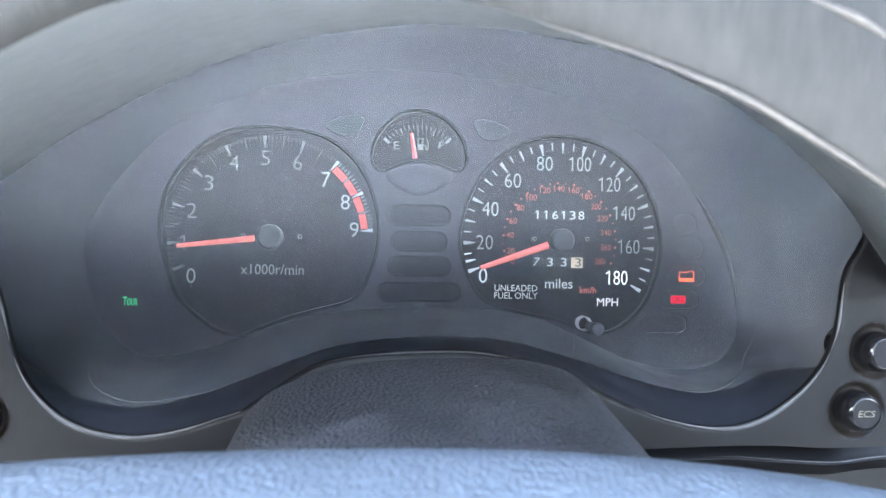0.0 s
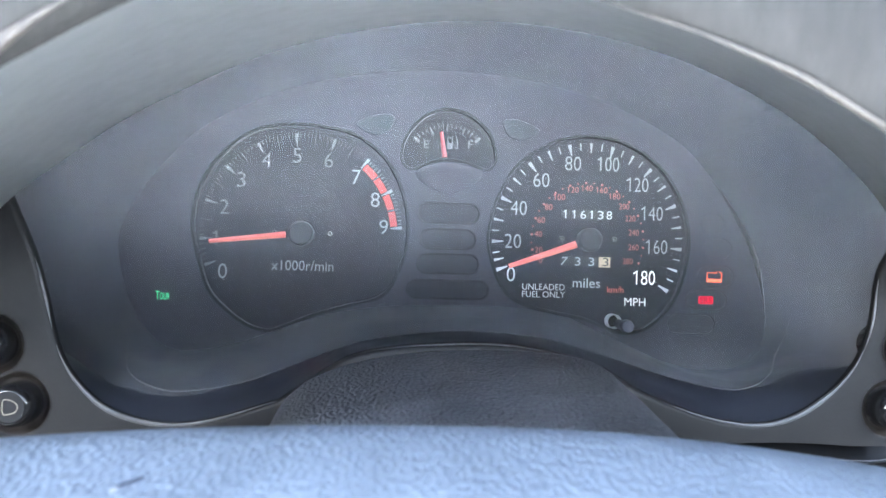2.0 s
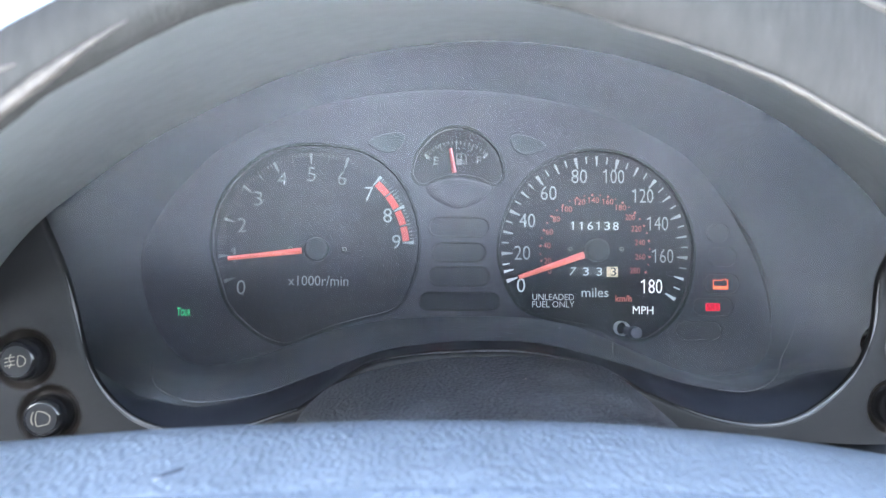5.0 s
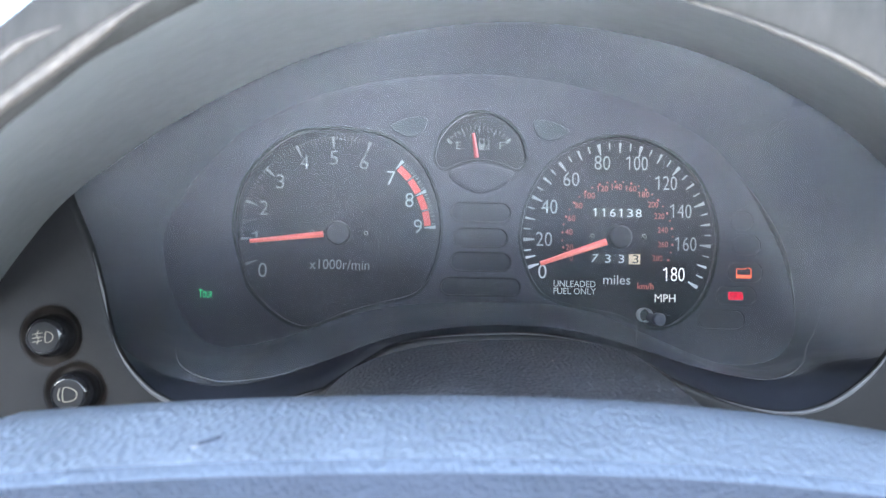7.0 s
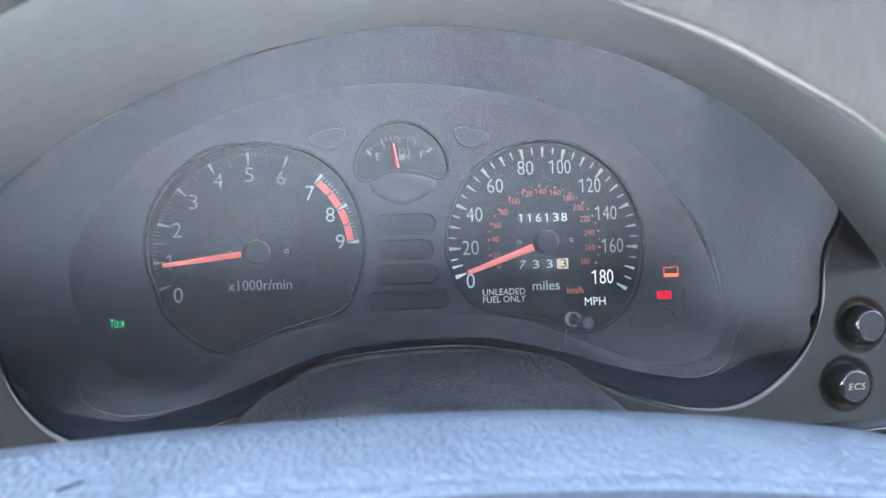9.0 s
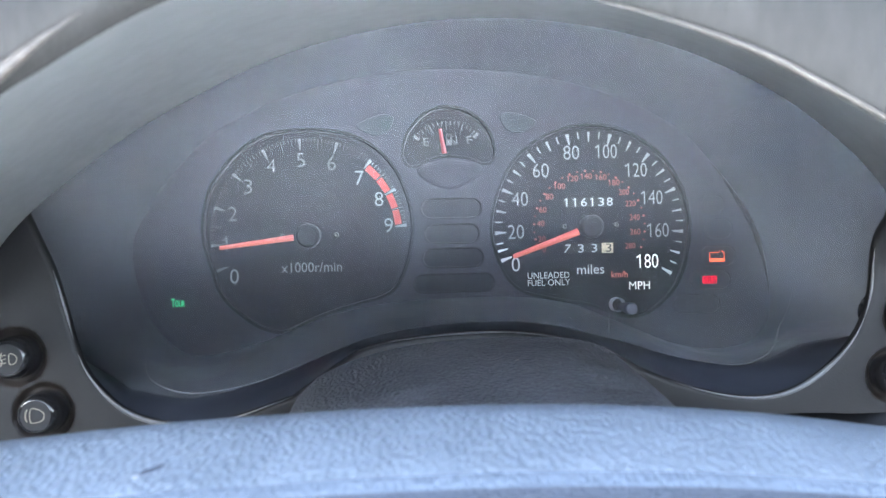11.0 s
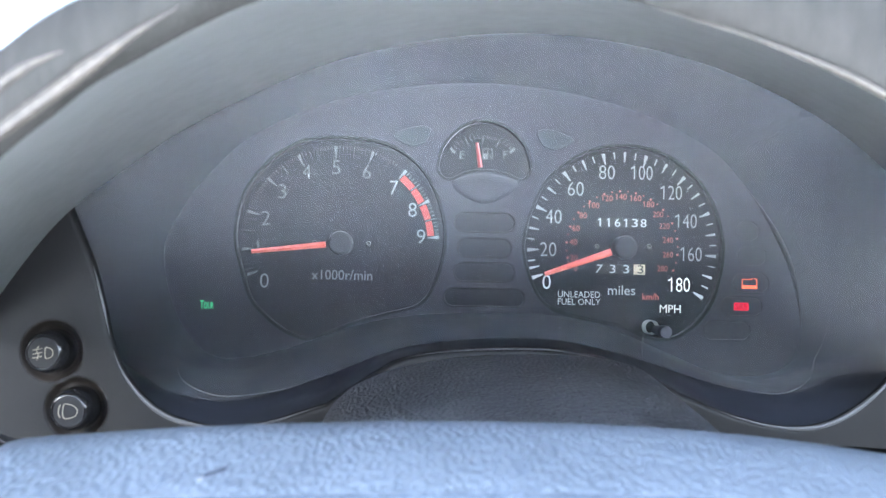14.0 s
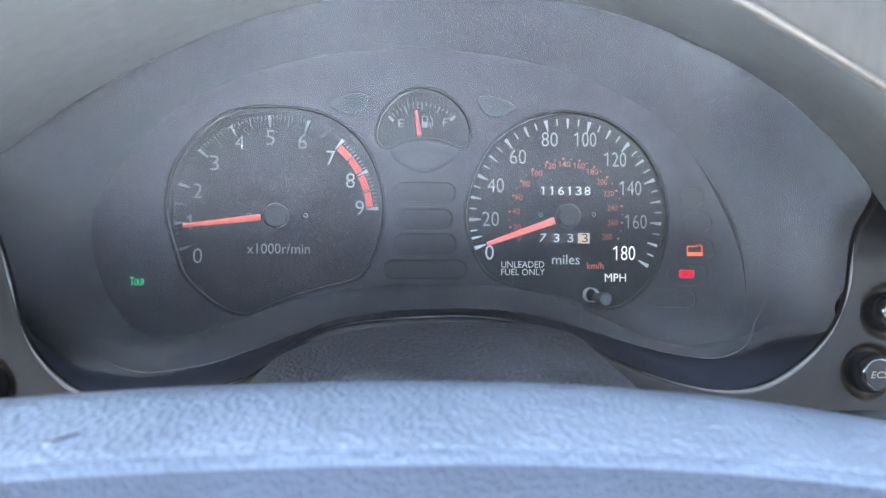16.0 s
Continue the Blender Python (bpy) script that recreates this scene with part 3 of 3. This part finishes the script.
airbag = part("airbag_lamp", slab([np.array((131.9 + a, -25.7 + b)) for a, b in ((-3.8, -1.5), (-3.4, -1.95), (3.4, -1.95), (3.8, -1.5), (3.8, 1.5), (3.4, 1.95), (-3.4, 1.95), (-3.8, 1.5))], -3.2, -3.26), RED_LIT, cluster, "lit red airbag warning window")
lettering("letters", "SRS", (131.9, -25.7), 3.0, RED_DIM_LIT, airbag, 6.4, y=-3.32, bold=0.05, label="dark red letters SRS")
lettering("tour_lamp", "T", (-136.6, -29.1), 3.9, GREEN_LIT, cluster, 1.8, y=-4.0, label="lit green mode letters")
lettering("tour_lamp", "OUR", (-133.3, -29.5), 3.1, GREEN_LIT, cluster, 4.6, y=-4.0, label="lit green mode letters")
# chamber walls, clear cover and trip knob
ledge = [(p[0], cover_depth(p[0], p[1]) + 3, p[1]) for p in COVER]
part("chamber_wall", loft(bmesh.new(), [at_depth(inset(FACE, 1.0), 1), at_depth(FACE, -2.9), [(0.5 * (a[0] + b[0]), 0.5 * (-2.9 + b[1]), 0.5 * (a[1] + b[2])) for a, b in zip(FACE, ledge)], ledge]), BEZEL, cluster, "black plastic wall round the dials")
# the cover is a fan of rings from its middle to its edge
rings = []
for s in np.linspace(0.02, 1, 26):
    rings.append([(p[0] * s, cover_depth(p[0] * s, p[1] * s), p[1] * s) for p in COVER])
part("clear_cover", loft(bmesh.new(), rings, True, (True, False)), LENS, cluster, "curved clear plastic cover with dust and haze", towards_driver=True)
part("trip_knob", turned(74.5, -35.0, [(2.1, -43), (2.1, -50), (2.5, -51), (2.75, -51.6), (2.75, -55), (2.5, -55.7), (2.0, -56), (0.3, -55.9)], 32), BEZEL, cluster, "small black trip reset knob")
part("knob_collar", loft(bmesh.new(), [at_depth(circle(72.0, -33.9, r, 32), y) for r, y in ((3.2, -40), (3.2, -44.6), (3.05, -45), (2.85, -44.7), (2.8, -40))]), COLLAR, cluster, "collar of the reset knob, paled for its highlight")
bead([(x, cover_depth(x, z) - 0.25, z) for x, z in ((67.4, -36.8), (65.9, -39.6), (64.6, -42.4), (63.4, -45.2))], 0.4, "crack", HAZE, cluster, "pale hairline crack in the cover")
for x, z in ((58, -37), (49, -38.6), (-2, -30), (66, -31), (90, -44), (-40, -34), (101, 30), (-100, -20), (20, -36)):
    b = bmesh.new()
    bmesh.ops.create_icosphere(b, subdivisions=1, radius=0.22, matrix=Matrix.Translation((x, cover_depth(x, z) - 0.1, z)))
    part("dust_speck", b, NICK, cluster, "pale dust speck")

# ---- dash panel with the opening for the cluster ----
panel = thing("dash_panel", (0, -100, -90), "charcoal moulded dash panel with an opening for the cluster", "dashboard", kind="structure")
buttons = [(-161.5, -41.3), (-152.4, -61.2), (159.8, -59.5), (167.3, -37.5)]
outer = spline([(-215, -56), (-192, -64), (-176, -71), (-150, -75.5), (-110, -76), (0, -76), (110, -72.5), (150, -73.5), (185, -72), (225, -66), (240, -20), (214, 16), (176, 44), (110, 74), (0, 94), (-110, 64), (-172, 42), (-206, 16), (-232, -20)], 10)
part("fascia", pierced(outer, [RIM] + [circle(x, z, 10.8, 48) for x, z in buttons], -100, 2.6, 2.4, 0.7, 0.7, 0.7, 0.7), PANEL, panel, "charcoal plastic fascia with a rounded edge")
back_rim = [(p[0], -97.4, p[1]) for p in RIM]
mid = [(0.45 * a[0] + 0.55 * b[0], 0.5 * (-97.4 + b[1]), 0.5 * a[1] + 0.5 * b[2]) for a, b in zip(RIM, ledge)]
part("bezel", loft(bmesh.new(), [back_rim, mid, [(b[0], b[1] - 2, b[2]) for b in ledge], ledge]), BEZEL_DARK, panel, "black plastic bezel sloping in to the clear cover")


def lower_edge(x):
    """Height of the lower dash's rolled top edge."""
    return float(np.interp(x, (-330, -205, -186, -177, -160, 0, 113, 135, 152, 170, 330), (-56, -58, -69, -74.5, -79, -80, -77, -78.8, -79.8, -77.7, -70)))


lower = bmesh.new()
loft(lower, [[(x, y, lower_edge(x) + dz) for x in np.linspace(-330, 330, 120)] for y, dz in ((-84, 12), (-92, 4), (-95.6, 1.2), (-97.4, 0.2), (-98, -0.8), (-97.4, -1.9), (-93, -6), (-92, -30), (-110, -120), (-60, -340))], False)
part("lower_dash", lower, PANEL, panel, "dark lower dash under the fascia")
# beads paint the grey and brown highlights on the lower dash's edge
bead([(x, -97.9, lower_edge(x) + 0.1) for x in np.linspace(100, 250, 12)], 0.2, "edge_glint", EDGE_GLINT, panel, "pale bead painting the highlight on the lower dash's edge")
bead([(x, -97.9, lower_edge(x) + 0.1) for x in np.linspace(-230, -150, 14)], 0.6, "edge_glint", SOCKET, panel, "brown bead painting the worn highlight on the lower dash's edge")

# beads paint the highlight round the opening, thicker low down
low = sorted((i for i in range(len(RIM)) if RIM[i][1] < -6), key=lambda i: -math.atan2(RIM[i][0], -RIM[i][1]))
edge = [(RIM[i][0] * 1.003, -99.4, RIM[i][1] * 1.003 - 0.5) for i in low]
for run, r in (([p for p in edge if p[0] > 74 and p[2] < -34], 1.0), ([p for p in edge if p[0] > 74 and -38 < p[2] < -6], 0.5), ([p for p in edge if -62 <= p[0] <= 76], 0.3),
               ([p for p in edge if p[0] < -60 and p[2] < -36], 1.0), ([p for p in edge if p[0] < -60 and -40 < p[2] < -6], 0.5)):
    bead(run, r, "edge_glint", EDGE_GLINT, panel, "pale bead painting the highlight on the opening's edge")
# beads paint the bright line along the cover's lower edge
for run in (((-128, -43), (-125.4, -50), (-120.6, -54.7), (-110.5, -58.4), (-100, -59.2), (-82.3, -57), (-68, -52.5)), ((148, -28), (142, -38.5), (135, -44.5), (127, -50), (119, -54.4), (108, -56.6), (92, -54.8), (78, -51.3))):
    bead([(x, cover_depth(x, z) - 0.4, z) for x, z in run], 0.3, "cover_edge_glint", EDGE_GLINT, panel, "pale bead painting the highlight on the clear cover's edge")

# ---- hood over the cluster ----
hood = thing("cluster_hood", (0, -100, 100), "charcoal vinyl hood arching over the instrument cluster", "dashboard", kind="structure")
# from the fascia to the crease of the lip, over the padded lip, and back along the outside
at_fascia = spline([(-190, -38), (-163, 1), (-140, 21.6), (-110, 42.5), (-60, 66), (0, 77), (60, 71), (110, 52), (145, 26), (166, 0), (178, -16)], 10, False)
at_lip = spline([(-122, -14), (-107, 5), (-96, 15), (-86, 22.6), (-58, 37), (-22, 41), (10, 35.5), (38, 25.8), (58, 15.5), (76, 3.5), (87, -11)], 10, False)


def spread_from(p, by):
    """A point of the lip's curve moved outwards from the arch's middle."""
    v = np.array((p[0] + 20, p[1] + 75))
    return np.array(p) + v / np.linalg.norm(v) * by


def lip_width(p):
    """The rolled lip is narrow on the door's side and broad towards the middle of the car."""
    return 14 + 22 * min(1.0, max(0.0, (p[0] + 60) / 90))


arch_rows = []
for k in np.linspace(0, 1, 9):
    bow = 6 * math.sin(math.pi * k)
    arch_rows.append([(q[0], -101 - 137 * k, q[1]) for q in (spread_from(((1 - k) * a[0] + k * b[0], (1 - k) * a[1] + k * b[1]), bow) for a, b in zip(at_fascia, at_lip))])
for f, y in ((0.06, -240), (0.22, -242.5), (0.5, -244), (0.8, -243), (0.95, -240), (1.0, -234)):
    arch_rows.append([(q[0], y, q[1]) for q in (spread_from(p, f * lip_width(p)) for p in at_lip)])
for k in (0.3, 0.65, 1.0):
    arch_rows.append([((1 - k) * a[0] + k * b[0], -234 + 134 * k, (1 - k) * a[1] + k * b[1]) for a, b in zip((spread_from(p, lip_width(p)) for p in at_lip), (spread_from(p, 13) for p in at_fascia))])
part("lining", loft(bmesh.new(), arch_rows[:9], False), LINING, hood, "hood's underside, paled to carry veiling glare")
part("lip", loft(bmesh.new(), arch_rows[8:], False), HOOD, hood, "dark grained vinyl with a rolled lip")


# seam beads, their bright streaks put into the colour
bead([(6, -238.5, 36), (22, -239, 31.7), (39, -239.5, 25.5), (50, -239.5, 20), (65, -239.5, 11.6), (76, -239, 3.6)], 0.6, "seam", SEAM, hood, "seam along the hood, paled for the light on it")
bead([(-114, -240, 0), (-108.3, -241, 6.5), (-104.7, -241.2, 10), (-94.7, -241.6, 17.8), (-87, -242, 23.8), (-81.9, -242.4, 27.6), (-75, -243, 32)], 1.3, "seam", SEAM, hood, "seam along the hood, paled for the light on it")
bead([(-108, -243, 12.5), (-103, -243.4, 17.5), (-98.5, -243.4, 21.2), (-93, -243.2, 24)], 0.9, "seam", SEAM, hood, "seam along the hood, paled for the light on it")
bead([(44, -243.6, 42), (54.5, -243.8, 38.4), (60, -243.8, 36), (68, -243.6, 31.4)], 0.8, "seam", SEAM, hood, "seam along the hood, paled for the light on it")
top_dash = bmesh.new()
loft(top_dash, [[(x, y, z - (abs(x) / 700) ** 2 * 40) for x in np.linspace(-740, 740, 40)] for y, z in ((12, 56), (60, 62), (300, 66), (630, 62))], False)


# ---- buttons ----
def push_button(name, at, label):
    x, z = at
    ob = thing(name, (x, -100, z), label, "push button", "round dash buttons")
    part("socket", loft(bmesh.new(), [at_depth(circle(x, z, r, 48), y) for r, y in ((11.5, -99.3), (11.2, -99.7), (10.9, -99.85), (10.5, -99.6), (9.9, -98.9), (9.2, -98.0), (8.5, -97.4), (7.5, -97.2))]), SOCKET, ob, "dished black socket ring")
    part("cap", turned(x, z, [(7.7, -80), (7.7, -100), (7.62, -101.4), (7.42, -102.7), (7.1, -103.9), (6.65, -104.9), (6.1, -105.7), (5.6, -106.05), (5.35, -106.1), (5.2, -105.5)], 48), BUTTON, ob, "glossy black cap with a rounded edge")
    part("cap_face", slab(circle(x, z, 5.3, 48), -104, -105.8, 0.1), BUTTON_FACE, ob, "flat matt black face")
    return ob


fog = push_button("fog_lamp_button", buttons[0], "round black push button with cream fog lamp symbol")
x, z = buttons[0]
d_shape = spline([(x + 0.9, z + 1.7), (x + 2.2, z + 1.7), (x + 3.2, z + 0.9), (x + 3.4, z), (x + 3.1, z - 1.0), (x + 2.1, z - 1.7), (x + 0.9, z - 1.5)], 5)
part("symbol", join(strip([*d_shape, d_shape[0]], 0.30, -106), *[strip([(x - 3.5, z + k - 0.5), (x - 0.2, z + k + 0.15)], 0.28, -106) for k in (-1.3, 0.05, 1.4)], strip(spline([(x - 1.5, z + 2.4), (x - 2.1, z + 0.8), (x - 1.5, z - 0.8), (x - 2.0, z - 2.4)], 5, False), 0.28, -106)), BUTTON_PRINT, fog, "cream fog lamp symbol")
lamp = push_button("headlamp_button", buttons[1], "round black push button with cream headlamp symbol")
x, z = buttons[1]
d_shape = spline([(x - 1.5, z + 2.2), (x + 0.9, z + 2.3), (x + 2.7, z + 1.2), (x + 3.1, z), (x + 2.6, z - 1.4), (x + 0.9, z - 2.2), (x - 1.5, z - 2.1)], 5)
part("symbol", join(strip([*d_shape, d_shape[0]], 0.31, -106), strip(spline([(x - 2.6, z + 2.3), (x - 3.2, z + 0.8), (x - 3.2, z - 0.8), (x - 2.6, z - 2.1)], 5, False), 0.34, -106)), BUTTON_PRINT, lamp, "cream headlamp symbol")
ecs = push_button("suspension_button", buttons[2], "round black push button lettered ECS")
lettering("symbol", "ECS", buttons[2], 2.4, BUTTON_PRINT, ecs, 6.4, y=-106.15, slant=0.2, bold=0.015, label="cream letters ECS")
push_button("blank_button", buttons[3], "round black push button on the dash fascia")

# ---- steering column shroud ----
column = thing("column_shroud", (0, -150, -120), "grey grained plastic steering column shroud", "steering column")
arch = spline([(-77, -92), (-71.5, -77), (-67.9, -68.5), (-63.3, -59.6), (-58.6, -54.7), (-52.8, -50.4), (-39.3, -45.2), (-19.6, -41.3), (0.4, -40), (20.6, -39.9), (34, -40.8), (41.2, -42), (49.5, -45), (60.1, -53.8), (68.8, -64.6), (73.1, -71.3), (79, -90)], 5, False)
rows = [[(p[0] * k, y, p[1] - 0.115 * (-100 - y) - d) for p in arch] for y, k, d in ((-102, 1.0, 0), (-120, 1.0, 0), (-150, 0.99, 0), (-196, 0.97, 0.6), (-206, 0.95, 1.6), (-210, 0.90, 5), (-210, 0.6, 22))]
part("upper_cover", loft(bmesh.new(), rows, False), SHROUD, column, "grained grey upper half")
for at in ((-24.6, -122, -45.6), (11.6, -136, -43.4), (30, -128, -44.5)):
    b = bmesh.new()
    bmesh.ops.create_icosphere(b, subdivisions=1, radius=0.27, matrix=Matrix.Translation(at))
    part("crumb", b, SPECK, column, "pale crumb of dirt")

# ---- steering wheel ----
wheel = thing("steering_wheel", (0, -225, -110), "blue-grey grained steering wheel pad before the column", "steering wheel")
PAD = ((-196, -140), (-194, -62), (-195, -51), (-199, -45.2), (-205, -43.0), (-214, -43.6), (-224, -45.6), (-231, -47.2), (-234.4, -48.0), (-236.2, -48.7))
ROLL = ((-236.1, -48.67), (-237.5, -49.6), (-238.3, -50.7))
FRONT = ((-238.2, -50.55), (-239.0, -52.2), (-239.7, -55), (-241.5, -64), (-246, -100), (-246, -140))


def pad_drop(x):
    """How far the pad falls away from its middle."""
    u = (x + 4) / 128
    return (8.7 if u < 0 else 15.0) * u * u + 0.018 * x


def pad_rows(profile):
    """The pad's section carried across the wheel, drooping and rounding off at its ends."""
    rows = []
    for x in np.linspace(-132, 124, 72):
        u = (x + 4) / 128
        end = max(0.0, abs(u) - 0.88) / 0.12
        drop = pad_drop(x) + 9 * end ** 2.2
        rows.append([(x, y + 3 * u * u, z - drop) for y, z in profile])
    return rows


part("hub_pad", loft(bmesh.new(), pad_rows(PAD), False), LEATHER, wheel, "blue-grey grained pad")
# shade below the pad's top is put into these two colours
part("ridge", loft(bmesh.new(), pad_rows(ROLL), False), RIDGE_SHADED, wheel, "rounded edge of the pad")
part("hub_front", loft(bmesh.new(), pad_rows(FRONT), False), WHEEL_SHADED, wheel, "grained face below the pad's ridge, darkened for its shade")


# unseen spokes beside the hub, added to block light from the seat
for s in (-1, 1):
    rows = []
    for k in np.linspace(0, 1, 8):
        x, y = s * (112 + 120 * k), -216 - 40 * k
        rows.append([(x, y + 9 * math.cos(w), -92 + 4 * k + (34 - 8 * k) * math.sin(w)) for w in np.linspace(0, 2 * math.pi, 17)[:-1]])
    part("spoke", loft(bmesh.new(), rows, True, (True, True)), WHEEL_SHADED, wheel, "unseen dark spoke, added to block light from below")


def on_pad(x, y):
    """A point on the pad's top surface."""
    u = (x + 4) / 128
    ys, zs = [p[0] for p in PAD[4:]][::-1], [p[1] for p in PAD[4:]][::-1]
    return (x, y, float(np.interp(y - 3 * u * u, ys, zs)) - pad_drop(x))


def mark(name, line, width, mat, label):
    """A thin stain lying on the pad, along a line of (x, y)."""
    p = np.array(line, float)
    t = np.gradient(p, axis=0)
    t /= np.linalg.norm(t, axis=1)[:, None]
    n = np.stack((-t[:, 1], t[:, 0]), 1) * width / 2
    rows = [[(*on_pad(*(q + s * m))[:2], on_pad(*(q + s * m))[2] + 0.12) for s in (-1, 0, 1)] for q, m in zip(p, n)]
    part(name, loft(bmesh.new(), rows, False), mat, wheel, label)


mark("scuff", spline([(-72.6, -229.0), (-71.4, -227.9), (-70.6, -227.7), (-69.2, -226.2)], 4, False), 1.0, DARK_MARK, "dark scuff on the pad")
mark("scuff", spline([(-73.4, -230.4), (-72.9, -229.9), (-72.4, -230.0)], 3, False), 1.0, NICK, "pale nick beside the scuff")

# ---- unseen cabin, added to close the place and shape the daylight ----
cabin = thing("cabin_shell", (0, -600, -800), "plain grey unseen car cabin, added to shape the daylight", "car interior", kind="structure")


def board(name, pts, mat=None, thick=8, label=""):
    """A panel of the cabin with thickness."""
    b = bmesh.new()
    vs = [b.verts.new(p) for p in pts]
    f = b.faces.new(vs)
    b.normal_update()
    ext = bmesh.ops.extrude_face_region(b, geom=[f])
    n = f.normal.copy()
    for v in ext["geom"]:
        if isinstance(v, bmesh.types.BMVert):
            v.co -= n * thick
    return part(name, b, mat or CABIN, cabin, label, False)


part("dash_top", top_dash, HOOD, cabin, "dark dash top under the windscreen")
for s in (-1, 1):
    board("dash_end", [(s * 200, -92, -80), (s * 740, -92, -80), (s * 740, 12, 20), (s * 200, 12, 50)], PANEL)
board("floor", [(-760, 700, -500), (760, 700, -500), (760, -1500, -500), (-760, -1500, -500)])
# unseen roof, left open in the middle to light the added seat
board("roof", [(-760, -60, 455), (760, -60, 455), (760, -400, 460), (-760, -400, 460)])
board("roof", [(-760, -1080, 460), (760, -1080, 460), (760, -1150, 455), (-760, -1150, 455)])
for s in (-1, 1):
    board("roof_side", [(s * 760, -400, 460), (s * 470, -400, 460), (s * 470, -1080, 460), (s * 760, -1080, 460)])
board("back_wall", [(-760, -1500, -500), (760, -1500, -500), (760, -1250, 250), (-760, -1250, 250)])
board("firewall", [(-760, 640, -500), (760, 640, -500), (760, 640, 66), (-760, 640, 66)])
for s in (-1, 1):
    board("door_panel", [(s * 760, 700, -500), (s * 760, 700, 50), (s * 760, -1500, 50), (s * 760, -1500, -500)])
    board("door_pillar", [(s * 760, -1200, -60), (s * 760, -1200, 450), (s * 760, -1500, 430), (s * 760, -1500, -60)])
    board("mirror_panel", [(s * 760, 640, 60), (s * 760, -250, 460), (s * 760, -330, 460), (s * 760, -360, -60), (s * 760, 640, -60)])
    board("windscreen_pillar", [(s * 760, 640, 66), (s * 700, 640, 66), (s * 660, -250, 460), (s * 760, -250, 460)])
# unseen seat, wide and pale to throw sunlight onto cover and dash
seat = thing("front_seat", (0, -800, -500), "unseen pale blue-grey seat, added to reflect sunlight into the cover", "car seat")


def padded(rows, bulge):
    """Upholstery of one seat: (y, z) rows, hollowed where one sits."""
    return loft(bmesh.new(), [[(x, y, z - bulge * math.cos(x / 60)) for x in np.linspace(-430, 430, 56)] for y, z in rows], False)


part("cushion", padded(((-360, -420), (-366, -230), (-400, -190), (-650, -160), (-800, -150), (-860, -132), (-880, -420)), 20), SEAT, seat, "pale cushion, added as a reflector")
part("backrest", padded(((-860, -160), (-868, -120), (-915, 20), (-962, 160), (-1000, 270), (-1025, 296), (-1050, 280), (-1050, 200), (-1010, -160)), 8), SEAT, seat, "pale backrest, added as a reflector")
